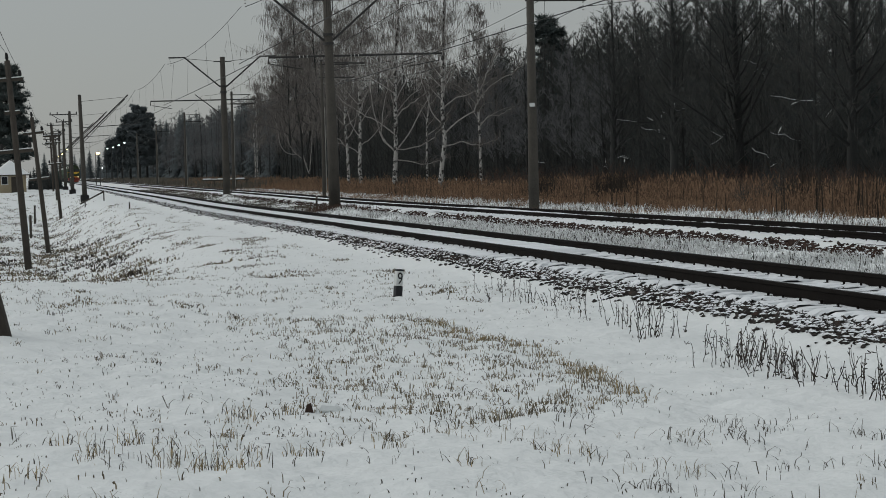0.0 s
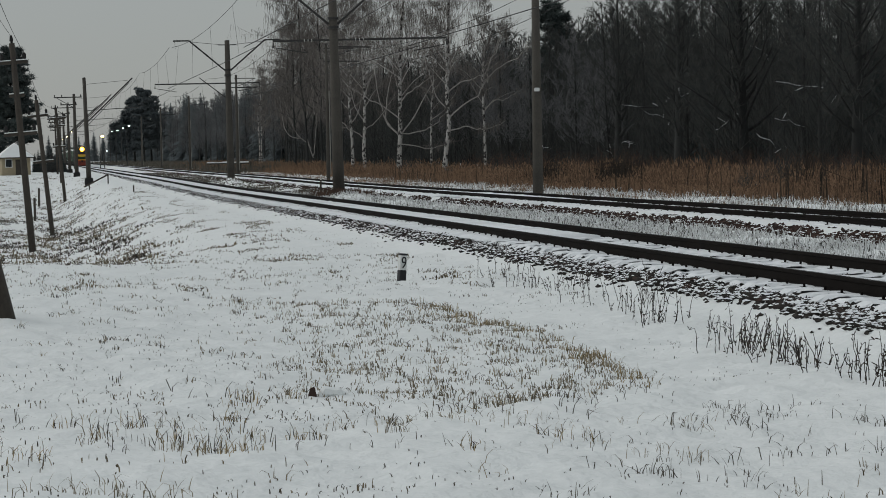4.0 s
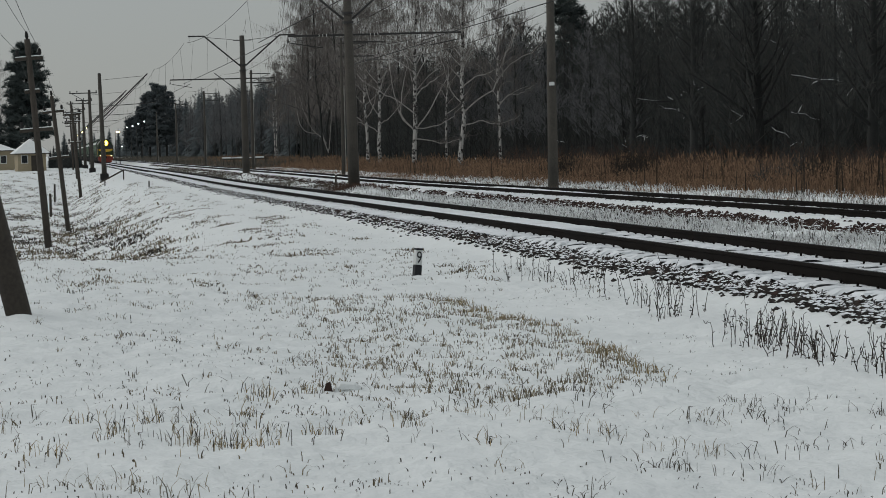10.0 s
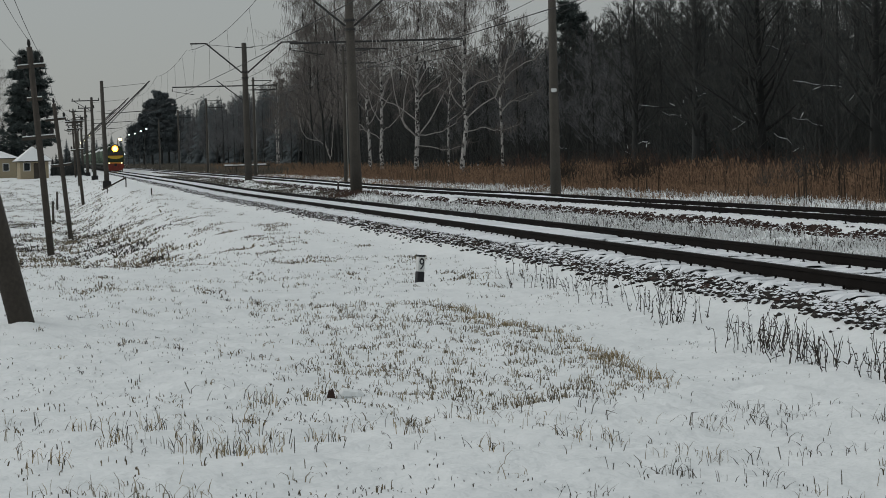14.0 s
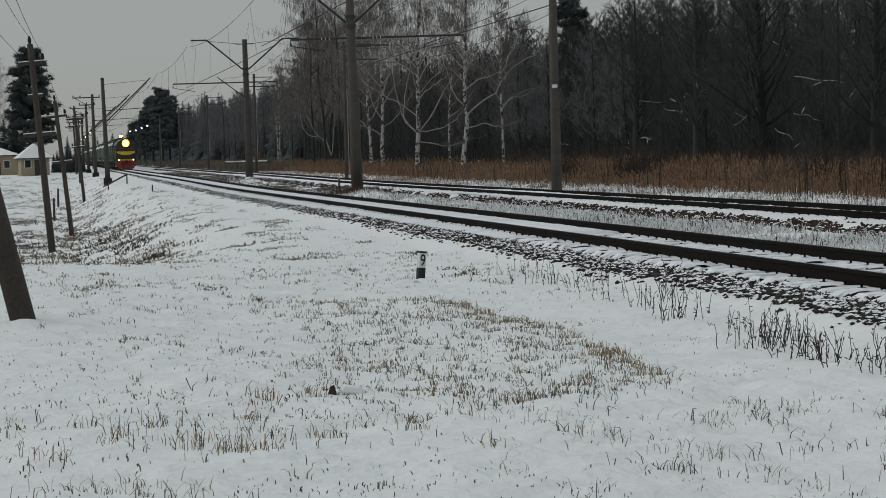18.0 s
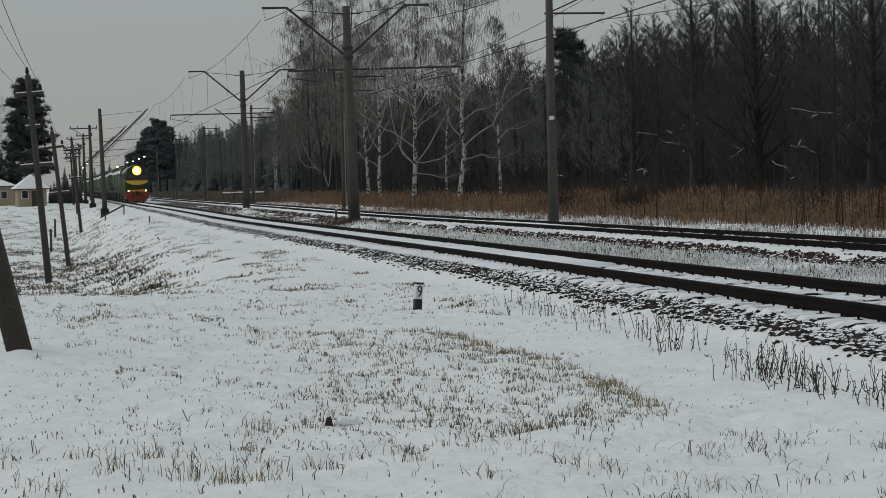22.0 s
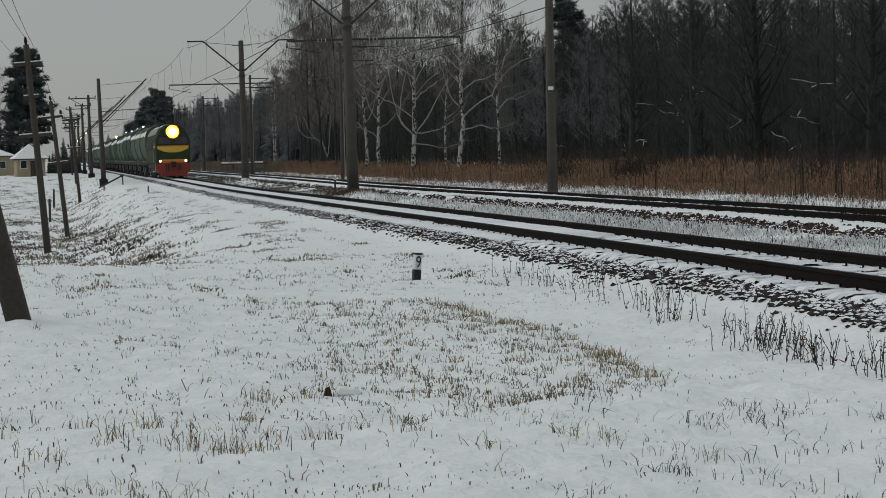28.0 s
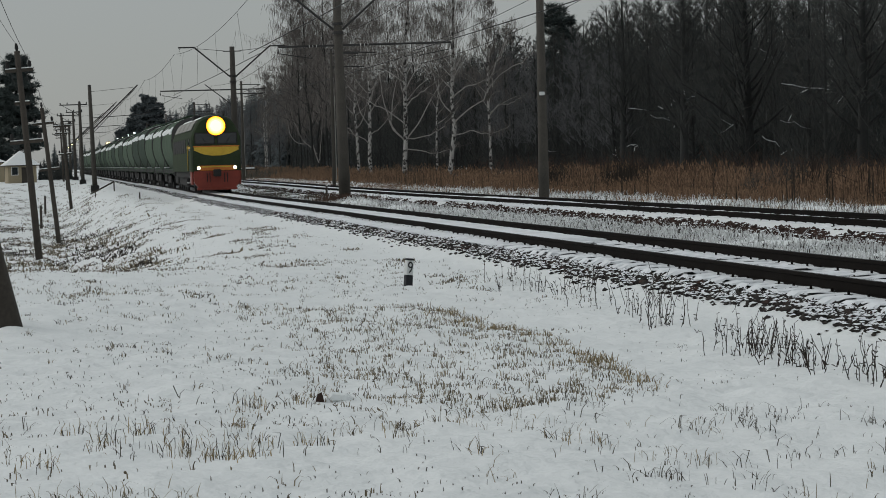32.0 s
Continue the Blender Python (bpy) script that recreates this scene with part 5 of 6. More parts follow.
POLES = [((-0.42, 21.9, 6.5, -12.5, ((5.8, 0.6),)), "thick leaning timber pole base standing in snow"),
         ((-0.32, 76.6, 7.6, -4.0, ((4.3, 0.6), (5.7, 0.28), (6.9, 0.5))), "dark leaning timber telegraph pole with crossarm"),
         ((0.60, 112, 7.25, -5.2, ((3.95, 0.55), (6.4, 0.55))), "dark leaning timber telegraph pole with crossarms"),
         ((2.0, 171, 7.6, -4.2, ((4.5, 0.55), (6.8, 0.75))), "dark leaning timber telegraph pole in the low field"),
         ((2.3, 226, 7.4, -2.0, ((6.2, 0.8), (6.9, 0.8))), "distant dark timber telegraph pole"),
         ((2.4, 280, 7.4, -1.5, ((6.2, 0.8), (6.9, 0.8))), "distant dark timber telegraph pole")]
tele = thing("telegraph_wires", "thin wires strung between the leaning telegraph poles", "wire", "overhead lines")
HOOKS = []
for numbers, label in POLES:
    x, y, h, lean, arms = numbers
    m = telegraph_pole(x, y, h, lean, arms, label).matrix_basis
    q, ln = arms[-1]
    HOOKS.append([m @ Vector(p) for p in ((-ln + 0.1, 0, q + 0.32), (ln - 0.1, 0, q + 0.32), (0, 0, h + 0.26))])
for a, b in zip(HOOKS, HOOKS[1:]):
    for p, q in zip(a, b):
        part("telegraph_wire", wire(sagging(p, q, 0.35), 0.008), BLACK, tele)


def stake(x, y, h, lean, label):
    t = thing("stake", label, "stake", "stakes", at=pose(x, y, ground_z(x, y), 0, lean, 0))
    w = 0.085 if h > 1 else 0.045
    part("post", Geo().tube([(0, 0, -0.2), (0, 0, h)], [w * 1.1, w], 7), TIMBER, t)
    part("top", Geo().tube([(0, 0, h), (0, 0, h + 0.04)], [w, w * 0.6], 7), SNOW, t, "cap of snow")


stake(-0.37, 142, 1.6, 0, "short dark timber stake in the snow")
stake(-0.1, 175, 1.5, 1, "short dark timber stake in the snow")
stake(5.69, 129, 0.42, 0, "small dark marker stake beside the track")


def barrier():
    """A low timber barrier on the bank beside the near track."""
    t = thing("bank_barrier", "low dark timber rail sloping down the bank", "barrier", at=pose(4.4, 168, ground_z(4.6, 168)))
    part("rail", Geo().tube([(-0.9, 0, 0.0), (1.0, 0, 0.95)], 0.07, 6), TIMBER, t)
    part("post", Geo().tube([(1.0, 0, -0.5), (1.0, 0, 0.95)], 0.05, 6), TIMBER, t)
    part("post", Geo().tube([(-0.5, 0, -0.5), (-0.5, 0, 0.2)], 0.05, 6), TIMBER, t)


barrier()


def rail_fence():
    """A low timber fence beyond the far track, snow on its rail."""
    t = thing("rail_fence", "low dark timber rail fence carrying a ridge of snow", "fence", at=pose(19.6, 245, ground_z(22, 245)))
    for k in range(5):
        part("post", Geo().slab(-0.06 + 1.25 * k, 0.06 + 1.25 * k, -0.06, 0.06, -0.4, 1.3 if k != 3 else 1.75, 0.015), TIMBER, t)
    rail = part("rail", Geo().slab(-0.2, 5.2, -0.04, 0.04, 1.02, 1.16, 0.015), TIMBER, t)
    for a, b, h in ((-0.15, 0.9, 0.15), (0.95, 1.6, 0.11), (1.62, 2.4, 0.17), (2.9, 3.6, 0.12), (3.65, 4.8, 0.16)):
        part("snow", Geo().slab(a, b, -0.09, 0.09, 1.165, 1.165 + h, 0.05), SNOW, rail, "ridge of snow on the rail")


rail_fence()
stake(12.34, 92, 0.85, 2, "short dark post beside the concrete mast")


# ---- picket post with its number ----
def picket_post():
    x, y = 5.3, 30.6
    t = thing("picket_post", "white and black concrete picket post with the number 9", "post", at=pose(x, y, ground_z(x, y) - 0.02, 1, 4.5, 12))
    part("lower_half", Geo().slab(-0.055, 0.055, -0.055, 0.055, -0.1, 0.19, 0.008), INK, t, "black-painted lower half")
    part("upper_half", Geo().slab(-0.054, 0.054, -0.054, 0.054, 0.19, 0.415, 0.008), WHITE, t, "white-painted upper half")
    part("cap", Geo().slab(-0.058, 0.058, -0.058, 0.058, 0.412, 0.44, 0.008), INK, t, "black cap")
    c = bpy.data.curves.new("number", "FONT")
    c.body, c.size, c.extrude, c.align_x = "9", 0.235, 0.003, "CENTER"
    tmp = bpy.data.objects.new("number", c)
    scene.collection.objects.link(tmp)
    me = bpy.data.meshes.new_from_object(tmp.evaluated_get(bpy.context.evaluated_depsgraph_get()))
    bpy.data.objects.remove(tmp)
    me.materials.clear()
    me.materials.append(INK)
    n = part("number", me, None, t, "black number 9")
    n.matrix_basis = pose(0, -0.059, 0.222, 90, 0, 0) @ Matrix.Diagonal((0.78, 1.06, 1, 1))


picket_post()


def clod():
    x, y = 1.93, 15.13
    t = thing("stone", "dark reddish stone half buried in the snow", "stone", at=pose(x, y, ground_z(x, y) + 0.01))
    g = Geo()
    r = random.Random(3)
    g.add([(a * r.uniform(.5, 0.95), b * r.uniform(.5, 0.9), c * r.uniform(.5, 0.9)) for a, b, c in
           ((-.045, -.03, -.04), (.05, -.03, -.04), (.05, .04, -.04), (-.045, .04, -.04), (-.015, -.02, .06), (.035, -.02, .07), (.03, .03, .05), (-.02, .03, .04))],
          [(3, 2, 1, 0), (4, 5, 6, 7), (0, 1, 5, 4), (1, 2, 6, 5), (2, 3, 7, 6), (3, 0, 4, 7)])
    part("body", g, RED_STONE, t)
    part("snow", Geo().tube([(0.05, 0.0, -0.05), (0.10, 0.02, 0.015), (0.2, 0.02, 0.0), (0.3, 0.03, -0.05)], [0.02, 0.045, 0.04, 0.02], 7), SNOW, t, "hump of snow beside the stone")


clod()


# ---- houses behind the low field ----
def house(x, y, w, d, wall, roof, label, turn, windows):
    t = thing("house", label, "house", at=pose(x, y, ground_z(x, y), 0, 0, turn))
    g = Geo().box(-w / 2, w / 2, -d / 2, d / 2, -0.5, wall)
    part("wall", g, PLASTER, t, "cream plaster walls")
    e = 0.5
    r = Geo()
    for i in range(8):
        z0, z1 = wall + roof * i / 8, wall + roof * (i + 1) / 8
        a, b = 1 - i / 8, 1 - (i + 1) / 8
        r.add([(-(w / 2 + e) * a, -(d / 2 + e) * a, z0), ((w / 2 + e) * a, -(d / 2 + e) * a, z0), ((w / 2 + e) * a, (d / 2 + e) * a, z0), (-(w / 2 + e) * a, (d / 2 + e) * a, z0),
               (-(w / 2 + e) * b, -(d / 2 + e) * b, z1), ((w / 2 + e) * b, -(d / 2 + e) * b, z1), ((w / 2 + e) * b, (d / 2 + e) * b, z1), (-(w / 2 + e) * b, (d / 2 + e) * b, z1)],
              [(0, 1, 5, 4), (1, 2, 6, 5), (2, 3, 7, 6), (3, 0, 4, 7)])
    part("roof", r, SNOW, t, "hipped roof under snow")
    part("soffit", Geo().box(-w / 2 - e, w / 2 + e, -d / 2 - e, d / 2 + e, wall - 0.12, wall - 0.004), TIMBER, t)
    for u in windows:
        win = part("window", Geo().box(u - 0.45, u + 0.45, -d / 2 - 0.05, -d / 2 - 0.005, 1.0, 2.1), WHITE, t)
        part("pane", Geo().box(u - 0.36, u + 0.36, -d / 2 - 0.07, -d / 2 - 0.055, 1.08, 2.02), GLASS, win)
    part("door", Geo().box(-0.1, 0.75, -d / 2 - 0.05, -d / 2 - 0.005, 0, 2.0), TIMBER, t)
    return t


house(-3.1, 272, 3.6, 3.6, 2.3, 1.9, "small cream house with a snow-covered hipped roof", 8, (-0.95,))
house(-8.6, 290, 6.0, 5.0, 2.8, 1.4, "cream house with a low snow-covered roof", 4, (-1.6, 1.6))


def hedge():
    """Dark garden bushes beside the small house."""
    for k in range(6):
        plant(SHRUBS[k % 3], PLACED, 0.2 + k * 0.55, 300 + 3 * k, 0.8, 40 * k)
    for k in range(9):
        plant(SPRUCES[k % 3], PLACED, -0.6 + k * 0.5, 308 + 2 * k, 0.17 + 0.03 * (k % 3), 50 * k)


hedge()
left_pine = template("garden_pine", pine(402, 17.8, 4.9, 0.22, 0.62, 90, 15, 0.06), BARK, PINE_NEEDLE, "tall dark pine behind the small house", "tree", "pines")
plant(left_pine, PLACED, -3.6, 305, 1.0, 10)
for k, (x, s) in enumerate(((-9.5, 0.56), (-7.9, 0.50), (-6.4, 0.55), (-5.2, 0.46), (-4.2, 0.40), (-11, 0.6))):
    plant(SPRUCES[k % 3], PLACED, x, 318 + 3 * k, s, 60 * k)
for x, y, s in ((-8.6, 322, 0.9), (-12, 340, 1.05)):
    plant(BIRCHES[1], PLACED, x, y, s, 30 * x)
# trees on the near side far along the line
for k in range(26):
    y = 520 * (1200 / 520) ** (k / 26)
    plant(FAR_SPRUCES[k % 3] if k % 2 else FAR_TREES[k % 3], PLACED, -26 + rt.uniform(-14, 10), y, rt.uniform(0.5, 0.75), 70 * k)
for k in range(10):
    plant(FAR_SPRUCES[k % 3], PLACED, 6 + 6 * k + rt.uniform(-1, 1), 1250 + 20 * k, rt.uniform(0.9, 1.2), 50 * k)
# the round crowns that stand over the far forest, haze put into their needle colour
old_pine = template("old_pine", pine(403, 24, 5.4, 0.2, 0.42, 130, 18, 0.07), BARK, HAZED_NEEDLE, "broad round-crowned pine over the far forest", "tree", "pines")
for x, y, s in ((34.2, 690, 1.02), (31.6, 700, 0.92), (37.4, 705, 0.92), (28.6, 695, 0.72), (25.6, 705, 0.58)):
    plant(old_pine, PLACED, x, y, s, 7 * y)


# ---- station lamps in the distance ----
def street_lamp(x, y, h, mat, size, label):
    t = thing("street_lamp", label, "street lamp", "station lamps", at=pose(x, y, ground_z(x, y)))
    part("pole", Geo().tube([(0, 0, -0.3), (0, 0, h)], [0.09, 0.05], 6), STEEL, t)
    part("arm", Geo().tube([(0, 0, h), (0.5, 0, h + 0.12)], 0.035, 5), STEEL, t)
    part("lamp", Geo().tube([(0.5, -0.02, h + 0.12 - size), (0.5, -0.02, h + 0.12 - size * 0.4), (0.5, -0.02, h + 0.12)], [size * 0.55, size, size * 0.5], 8), mat, t, "glowing lamp head")


for u, v, d in ((103, 278, 640), (110, 273, 560), (119, 265, 480), (126, 257, 420)):
    street_lamp((u - 62) * d / 3800 - 0.2, d, 1.37 - ground_z(2, d) + (322.5 - 0.0244 * (u - 62) - v) * d / 3657, LAMP_WARM, 0.22, "lit warm street lamp on a steel pole at the station")
for u, v, d in ((190, 264, 640), (200, 262, 580), (210, 258, 530), (220, 254, 480)):
    x = (u - 62) * d / 3800
    street_lamp(x, d, 1.37 - ground_z(x, d) + (322.5 - 0.0244 * (u - 62) - v) * d / 3657, LAMP_WHITE, 0.25, "pale white street lamp on a steel pole at the station")
street_lamp(11.8, 410, 1.37 - ground_z(11.8, 410) + (322.5 - 2.7 - 272) * 410 / 3657, LAMP_SODIUM, 0.34, "bright orange sodium street lamp at the station")
street_lamp(12.9, 420, 3.4, LAMP_WHITE, 0.16, "small white signal lamp beside the line")


# ---- the train ----
def body_outline(half, z0, shoulder, top, belly=0.0, n=9):
    """Half-widths of a wagon body: upright or bellied sides and an arched roof."""
    side = [(half + belly * math.sin(math.pi * i / 6) - (0.46 * (1 - i / 6) ** 1.7 if belly else 0), z0 + (shoulder - z0) * i / 6) for i in range(7)]
    arch = [(half * math.cos(a), shoulder + (top - shoulder) * math.sin(a)) for a in [math.pi / 2 * (i + 1) / n for i in range(n)]]
    right = side + arch
    left = [(-x, z) for x, z in reversed(right[:-1])]
    return right + left


def bogie(parent, y, axles, spacing):
    b = part("bogie", Geo().slab(-1.05, -0.9, y - spacing - 0.5, y + spacing + 0.5, 0.35, 0.85, 0.05).slab(0.9, 1.05, y - spacing - 0.5, y + spacing + 0.5, 0.35, 0.85, 0.05)
             .box(-0.9, 0.9, y - 0.3, y + 0.3, 0.4, 0.9), BLACK, parent)
    for k in range(axles):
        yy = y + spacing * (2 * k / (axles - 1) - 1)
        g = Geo()
        for s in (-1, 1):
            g.tube([(s * 0.73, yy, 0.48), (s * 0.86, yy, 0.48)], 0.475, 16)
        g.tube([(-0.8, yy, 0.48), (0.8, yy, 0.48)], 0.08, 6)
        part("wheelset", g, BLACK, b)


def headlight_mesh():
    """The lens in front, ringed by glowing bands that paint its halo; a dark shell behind, shown when dimmed."""
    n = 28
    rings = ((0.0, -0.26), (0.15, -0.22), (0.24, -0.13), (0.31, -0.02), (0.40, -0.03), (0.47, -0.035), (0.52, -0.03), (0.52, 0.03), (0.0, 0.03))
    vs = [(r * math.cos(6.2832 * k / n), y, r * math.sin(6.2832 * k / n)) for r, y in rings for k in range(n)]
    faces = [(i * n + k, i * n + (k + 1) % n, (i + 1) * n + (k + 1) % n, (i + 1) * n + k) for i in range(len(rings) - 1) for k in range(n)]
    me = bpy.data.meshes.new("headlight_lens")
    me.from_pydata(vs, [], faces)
    for m in (LAMP_SPOT, LAMP_HALO, LAMP_HALO_MID, LAMP_HALO_EDGE, GREEN):
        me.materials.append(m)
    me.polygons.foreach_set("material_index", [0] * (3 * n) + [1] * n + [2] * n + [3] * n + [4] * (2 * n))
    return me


def locomotive():
    t = thing("locomotive", "dark green diesel locomotive with yellow band and red skirt", "locomotive", at=pose(TRACK_A, 503, 1))
    W = 1.38
    half = [(W, 1.15), (W, 1.7), (W, 2.3), (W, 2.85), (W - 0.02, 3.05), (W - 0.16, 3.4), (W - 0.34, 3.75), (0.86, 3.98), (0.6, 4.13), (0.3, 4.2), (0.0, 4.22)]
    o = half + [(-x, z) for x, z in reversed(half[:-1])]
    part("body", Geo().prism(o, 0.35, 16.4), GREEN, t, smooth=False)
    # rounded nose, from the body outline to a smaller face
    n = len(o)
    face = [(x * 0.93, 1.15 + (z - 1.15) * 0.965) for x, z in o]
    g = Geo()
    g.v = [(x, 0.35, z) for x, z in o] + [(x * 0.985, 0.14, 1.15 + (z - 1.15) * 0.99) for x, z in o] + [(x, 0.0, z) for x, z in face]
    for k in range(2):
        g.f += [(k * n + i, k * n + (i + 1) % n, (k + 1) * n + (i + 1) % n, (k + 1) * n + i) for i in range(n)]
    g.f.append(tuple(range(2 * n, 3 * n)))
    part("nose", g, GREEN, t)
    band = [(-1.22, 2.47), (1.22, 2.47), (1.22, 2.30), (0.72, 2.08), (0.3, 2.0), (-0.3, 2.0), (-0.72, 2.08), (-1.22, 2.30)]
    part("yellow_band", Geo().prism(band, -0.012, 0.02), YELLOW, t, "yellow painted band across the nose")
    part("orange_stripe", Geo().box(-1.26, 1.26, -0.016, 0.02, 2.474, 2.54), ORANGE, t, "thin orange stripe")
    part("side_stripe", Geo().box(-1.40, -1.384, 0.4, 3.0, 2.40, 2.52), YELLOW, t)
    part("plate", Geo().slab(-0.3, 0.3, -0.03, 0.0, 1.72, 1.9, 0.01), GREEN, t, "blank number plate")
    for s in (-1, 1):
        a, b = (0.10, 1.12) if s > 0 else (-1.12, -0.10)
        w = part("windscreen", Geo().slab(a, b, -0.02, 0.05, 2.66, 3.22, 0.015), GLASS, t)
        part("frame", Geo().box(a - 0.05, b + 0.05, -0.012, 0.03, 2.61, 3.27), BLACK, w)
        part("wiper", Geo().tube([(s * 0.5, -0.03, 2.62), (s * 0.75, -0.03, 3.0)], 0.012, 4), BLACK, w)
        l = part("buffer_light", Geo().tube([(s * 0.99, -0.06, 1.33), (s * 0.99, 0.05, 1.33)], 0.135, 14), BLACK, t)
        part("lens", Geo().tube([(s * 0.99, -0.075, 1.33), (s * 0.99, -0.062, 1.33)], 0.100, 14), LAMP_BUFFER, l, "glowing pale yellow lens")
        part("handrail", Geo().tube([(s * 1.30, -0.02, 1.5), (s * 1.30, -0.08, 1.9), (s * 1.30, -0.02, 2.0)], 0.02, 5), STEEL, t)
        part("cab_window", Geo().box(s * 1.384 - 0.01, s * 1.384 + 0.01, 0.9, 1.9, 2.3, 2.95), GLASS, t)
        d = part("cab_door", Geo().box(s * 1.386 - 0.012, s * 1.386 + 0.012, 2.2, 2.9, 1.2, 2.98), GREEN, t)
        part("door_rail", Geo().tube([(s * 1.43, 2.1, 1.2), (s * 1.43, 2.1, 2.6)], 0.02, 5), YELLOW, d)
        part("skirt_side", Geo().slab(s * 1.3 - 0.05, s * 1.3 + 0.05, 0.3, 1.6, 0.42, 1.15, 0.03), RED, t)
        for k in range(6):
            part("side_grille", Geo().slab(s * 1.385 - 0.015, s * 1.385 + 0.015, 4.2 + k * 1.9, 5.7 + k * 1.9, 2.2, 2.95, 0.008), BLACK, t)
        part("step", Geo().box(s * 1.25 - 0.2, s * 1.25 + 0.2, 2.2, 2.8, 0.5, 0.55).box(s * 1.3 - 0.02, s * 1.3 + 0.02, 2.2, 2.25, 0.5, 1.2), WHITE, t)
        part("exhaust_housing", Geo().slab(s * 0.5 - 0.25, s * 0.5 + 0.25, 6.2, 7.6, 4.1, 4.36, 0.04), BLACK, t)
    part("buffer_beam", Geo().slab(-1.05, 1.05, -0.05, 0.3, 1.18, 1.46, 0.03), ORANGE, t, "orange and yellow buffer-beam stripe")
    part("beam_stripe", Geo().box(-0.82, 0.82, -0.062, -0.04, 1.36, 1.42), YELLOW, t)
    skirt = [(-1.24, 1.16), (1.24, 1.16), (1.27, 0.85), (1.22, 0.5), (1.02, 0.25), (-1.02, 0.25), (-1.22, 0.5), (-1.27, 0.85)]
    part("skirt", Geo().prism(skirt, -0.03, 0.35), RED, t, "red painted front skirt")
    part("coupler", Geo().slab(-0.2, 0.2, -0.55, 0.1, 0.85, 1.25, 0.05), BLACK, t, "black automatic coupler")
    for x in (-0.55, -0.4, 0.4, 0.55):
        part("brake_hose", Geo().tube([(x, -0.05, 1.05), (x, -0.18, 0.85), (x, -0.12, 0.55)], 0.025, 5), BLACK, t)
    part("snow_plough", Geo().slab(-1.1, 1.1, -0.1, 0.25, 0.12, 0.26, 0.03), RED, t)
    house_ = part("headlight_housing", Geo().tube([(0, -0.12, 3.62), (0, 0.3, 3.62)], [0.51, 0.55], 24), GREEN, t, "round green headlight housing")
    lamp = part("headlight_lens", headlight_mesh(), None, house_, "warm headlight lens ringed by its painted glow")
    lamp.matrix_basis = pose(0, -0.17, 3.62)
    part("roof_snow", Geo().prism([(-0.80, 4.00), (-0.62, 4.155), (-0.3, 4.225), (0, 4.25), (0.6, 4.17), (0.55, 4.1), (-0.5, 4.1)], 1.2, 15.8), SNOW, t, "thin snow on the roof")
    for s in (-1, 1):
        for k in range(4):
            slope = [(s * 1.245, 3.42), (s * 1.075, 3.74), (s * 0.90, 3.965), (s * 0.93, 3.99), (s * 1.105, 3.765), (s * 1.275, 3.44)]
            part("roof_sheet", Geo().prism(slope, 1.3 + k * 3.6, 4.5 + k * 3.6), ROOF_GREY, t, "light grey roof sheet")
    part("horn", Geo().tube([(0.5, 0.5, 4.2), (0.5, 0.2, 4.35)], [0.05, 0.09], 8), STEEL, t)
    part("underframe", Geo().slab(-1.2, 1.2, 0.4, 16.3, 0.8, 1.16, 0.03), BLACK, t)
    part("fuel_tank", Geo().slab(-1.2, 1.2, 6.6, 9.8, 0.25, 0.8, 0.12), BLACK, t)
    bogie(t, 3.4, 3, 1.9)
    bogie(t, 13.2, 3, 1.9)
    return t, lamp


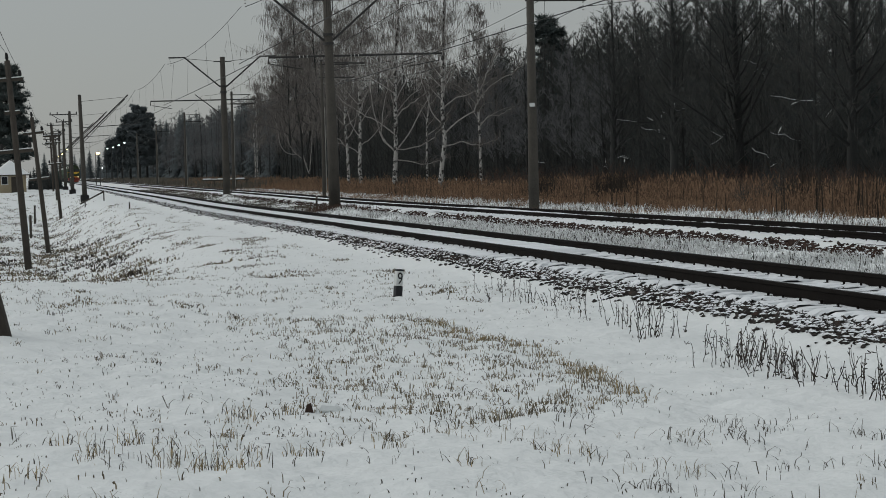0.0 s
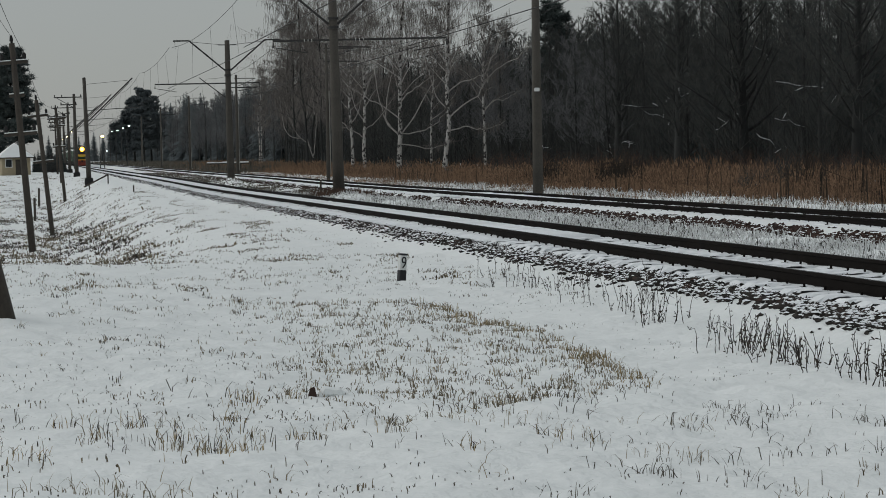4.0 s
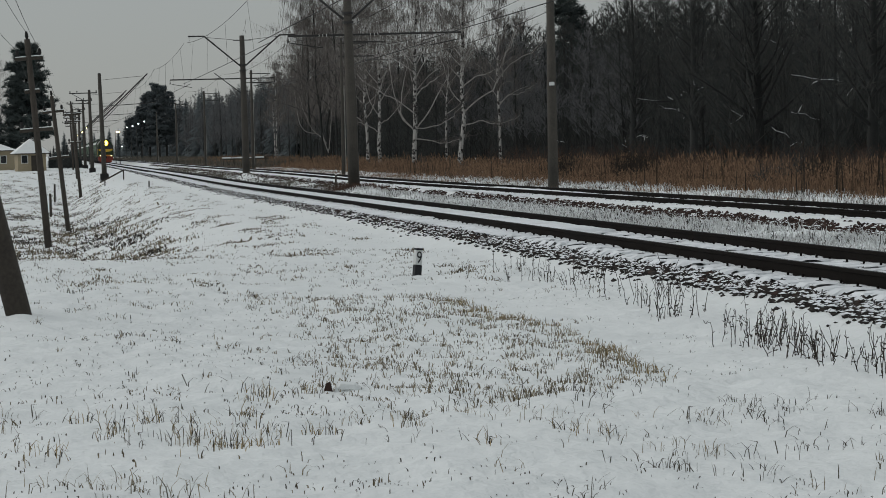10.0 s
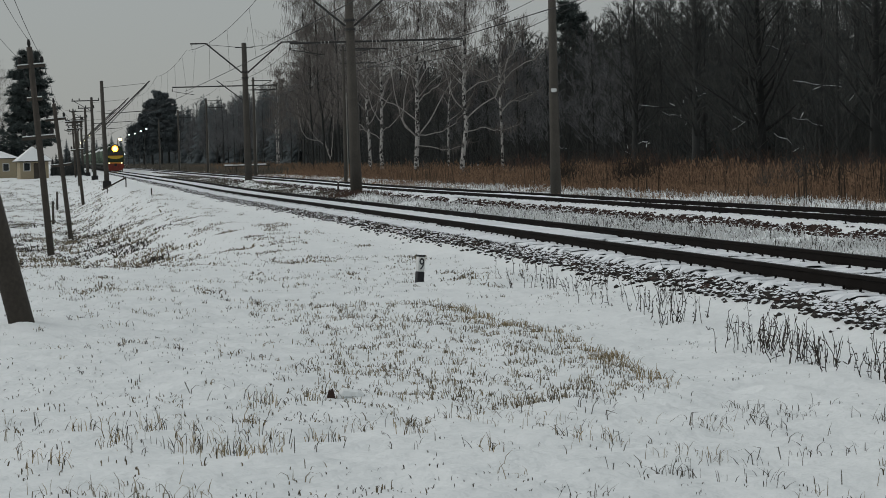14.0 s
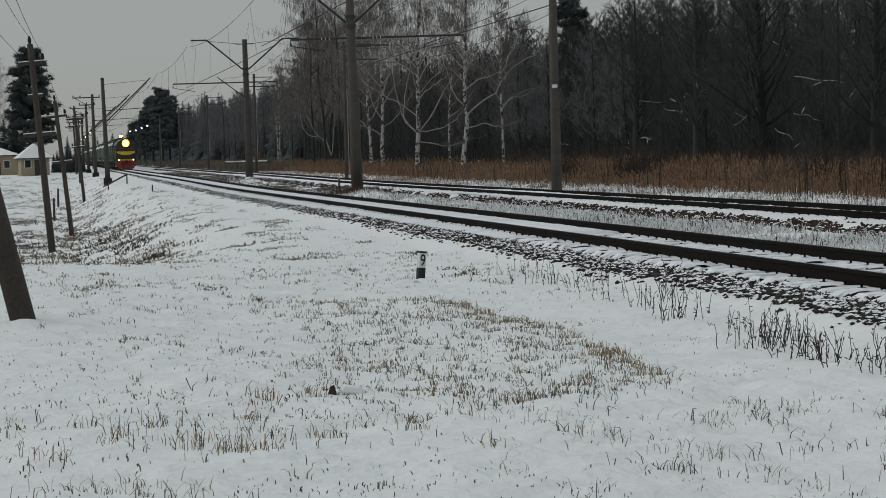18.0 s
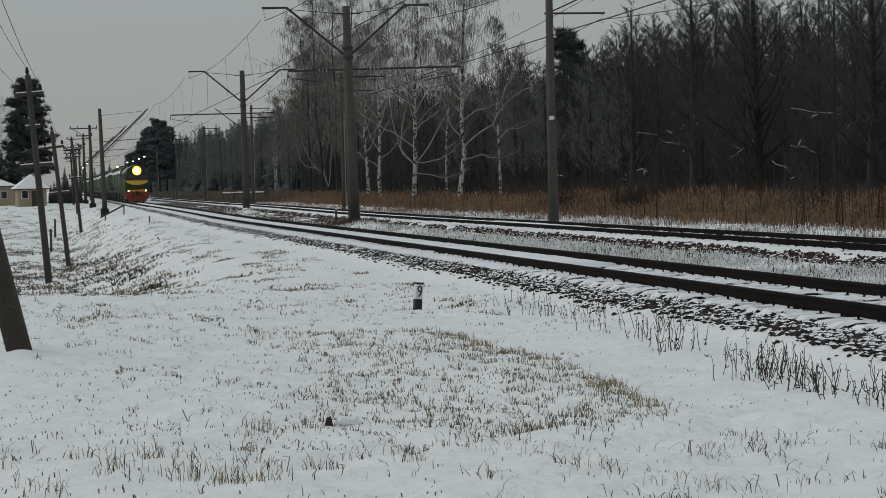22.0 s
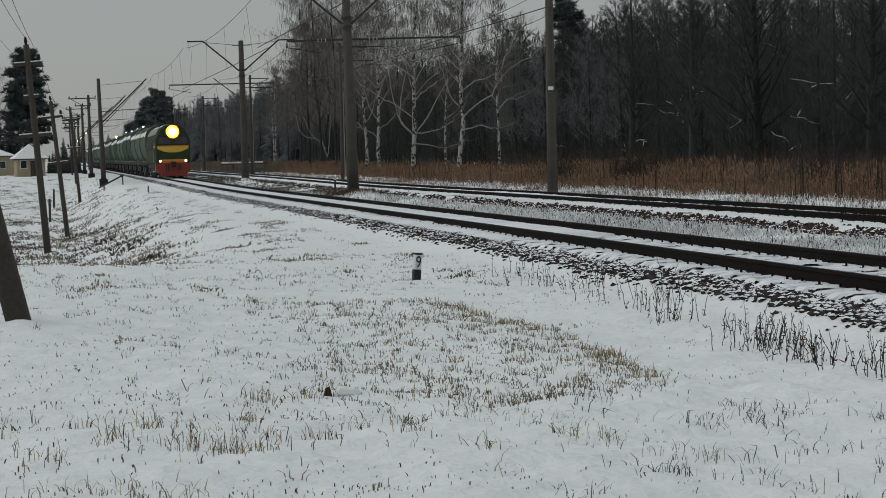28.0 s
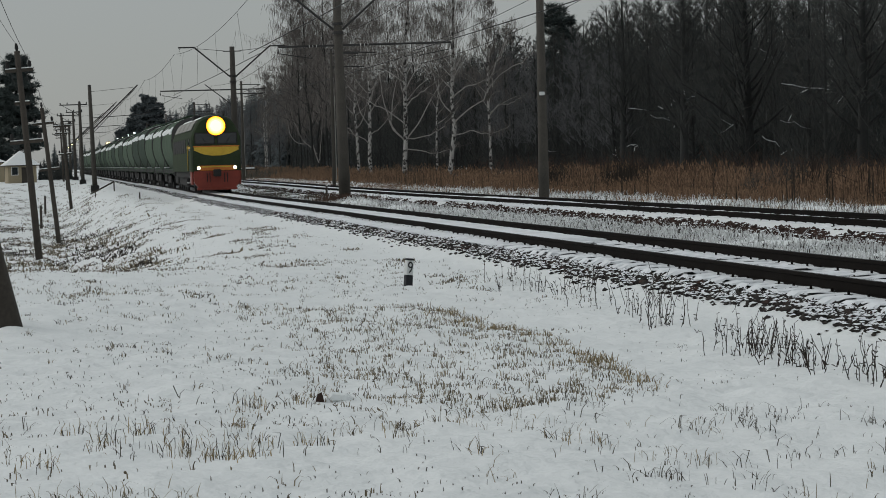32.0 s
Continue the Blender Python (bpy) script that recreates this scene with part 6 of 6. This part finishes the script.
def hopper(paint, trim, top, seed, label):
    """A short hopper wagon: sides that bulge out from the sill, arched roof with eaves, hatches, chutes and two bogies."""
    r = random.Random(seed)
    t = thing("hopper_wagon", label, "railway wagon", "goods train", at=pose(TRACK_A, 530, 1))
    eave = top - 1.05
    o = body_outline(1.36, 1.30, eave, top, 0.13)
    n = len(o)
    rings = ((0.42, 0.84, 0.94), (0.80, 1.0, 1.0), (0.9, 1.005, 1.003), (11.1, 1.005, 1.003), (11.2, 1.0, 1.0), (11.58, 0.84, 0.94))
    shape = [[(x * a, y, 1.30 + (z - 1.30) * b) for x, z in o] for y, a, b in rings]

    def skin(first, last):
        g = Geo()
        g.v = [p for ring in shape[first:last + 1] for p in ring]
        g.f = [(k * n + i, k * n + (i + 1) % n, (k + 1) * n + (i + 1) % n, (k + 1) * n + i) for k in range(last - first) for i in range(n)]
        return g

    part("body", skin(1, 4), paint, t)
    # ends coloured black, which paints the shade in the gap between wagons
    front, rear = skin(0, 1), skin(4, 5)
    front.f.append(tuple(range(n - 1, -1, -1)))
    rear.f.append(tuple(range(n, 2 * n)))
    part("end", front, BLACK, t, "wagon end coloured black for the shaded gap")
    part("end", rear, BLACK, t, "wagon end coloured black for the shaded gap")
    for y in (0.95, 11.05):
        part("rib", Geo().prism(body_outline(1.375, 1.28, eave, top + 0.015, 0.13), y - 0.04, y + 0.04), trim, t)

    def sheet(a0, a1, y0, y1, lift, name):
        """Snow on the roof between two angles of its arch."""
        arc = [radians(a0 + (a1 - a0) * i / 8) for i in range(9)]
        outer = [((1.37 + lift * math.sin(math.pi * i / 8)) * math.cos(a), eave + (1.06 + lift * math.sin(math.pi * i / 8)) * math.sin(a)) for i, a in enumerate(arc)]
        inner = [(1.33 * math.cos(a), eave + 1.0 * math.sin(a)) for a in reversed(arc)]
        part("roof_snow", Geo().prism(outer + inner, y0, y1), SNOW, t, name)

    for k in range(4):
        y = 1.0 + k * 2.55
        sheet(r.uniform(150, 158), r.uniform(172, 178), y + r.uniform(0, 0.2), y + 2.5 - r.uniform(0, 0.3), 0.05, "snow lying along the eaves")
        sheet(r.uniform(2, 8), r.uniform(22, 34), y + r.uniform(0, 0.2), y + 2.5 - r.uniform(0, 0.3), 0.05, "snow lying along the eaves")
        sheet(r.uniform(62, 74), r.uniform(104, 122), y + r.uniform(0, 0.5), y + 2.5 - r.uniform(0, 0.5), 0.05, "thin uneven snow on the roof ridge")
        part("hatch", Geo().slab(-0.35, 0.35, 1.5 + k * 2.5, 2.3 + k * 2.5, top + 0.02, top + 0.16, 0.04), trim, t)
    part("catwalk", Geo().box(0.42, 0.75, 0.8, 11.2, top + 0.03, top + 0.07), STEEL, t)
    part("underframe", Geo().slab(-1.3, 1.3, 0.3, 11.7, 0.98, 1.29, 0.03), BLACK, t)
    for k in range(3):
        part("hopper_chute", Geo().prism([(-1.0, 1.0), (1.0, 1.0), (0.5, 0.35), (-0.5, 0.35)], 3.9 + k * 1.5, 5.0 + k * 1.5), BLACK, t)
    for s in (-1, 1):
        part("ladder", Geo().tube([(s * 1.28, 0.3, 0.6), (s * 1.12, 0.36, eave)], 0.02, 4).tube([(s * 0.98, 0.3, 0.6), (s * 0.86, 0.36, eave)], 0.02, 4), STEEL, t)
        part("sill_stripe", Geo().box(s * 1.30 - 0.03, s * 1.30 + 0.03, 0.9, 11.1, 1.20, 1.30), trim, t)
        for k in range(5):
            part("side_stay", Geo().box(s * 1.28 - 0.04, s * 1.28 + 0.04, 1.6 + 2.1 * k, 1.7 + 2.1 * k, 0.95, 1.32), WAGON, t)
    part("platform", Geo().slab(-1.25, 1.25, 0.08, 0.42, 1.29, 1.35, 0.01), SNOW, t, "end platform under snow")
    part("coupler", Geo().slab(-0.18, 0.18, -0.15, 0.35, 0.85, 1.2, 0.04), BLACK, t)
    part("coupler", Geo().slab(-0.18, 0.18, 11.65, 12.1, 0.85, 1.2, 0.04), BLACK, t)
    bogie(t, 2.1, 2, 0.92)
    bogie(t, 9.9, 2, 0.92)
    return t


ENGINE, LAMP = locomotive()
PALE = hopper(WAGON, WAGON_DARK, 4.45, 1, "pale grey-green hopper wagon with bulging sides and snowy roof")
DEEP = hopper(WAGON_DARK, WAGON, 4.62, 2, "dark green hopper wagon with bulging sides and snowy roof")
WAGONS = [PALE, copy_thing(PALE, pose(TRACK_A, 545, 1)), copy_thing(PALE, pose(TRACK_A, 545, 1)), DEEP]
for k in range(24):
    WAGONS.append(copy_thing(DEEP if k % 5 in (0, 3) else PALE, pose(TRACK_A, 560, 1)))


def ahead(t):
    """How far up the line the engine's nose is at t seconds."""
    return 503.0 - 11.7 * t - 0.0147 * t * t


def motions():
    times = [0, 4, 8, 12, 16, 20, 24, 28, 32]
    # turning the lens dark side forward stands in for the lamp being dimmed
    dim_turn = [(0, 180), (0.9, 180), (1.0, 120), (1.1, 60), (1.2, 0), (7.2, 0), (7.3, 60), (7.4, 120), (7.5, 180), (9.1, 180), (9.2, 120), (9.3, 60), (9.4, 0), (32, 0)]
    walk(LAMP, [(t, pose(0, -0.17, 3.62, 0, 0, a)) for t, a in dim_turn])
    walk(ENGINE, [(t, pose(TRACK_A, ahead(t), grade(ahead(t)))) for t in times])
    for k, w in enumerate(WAGONS):
        back = 16.2 + k * 12.02
        walk(w, [(t, pose(TRACK_A, ahead(t) + back, grade(ahead(t) + back))) for t in times])


motions()
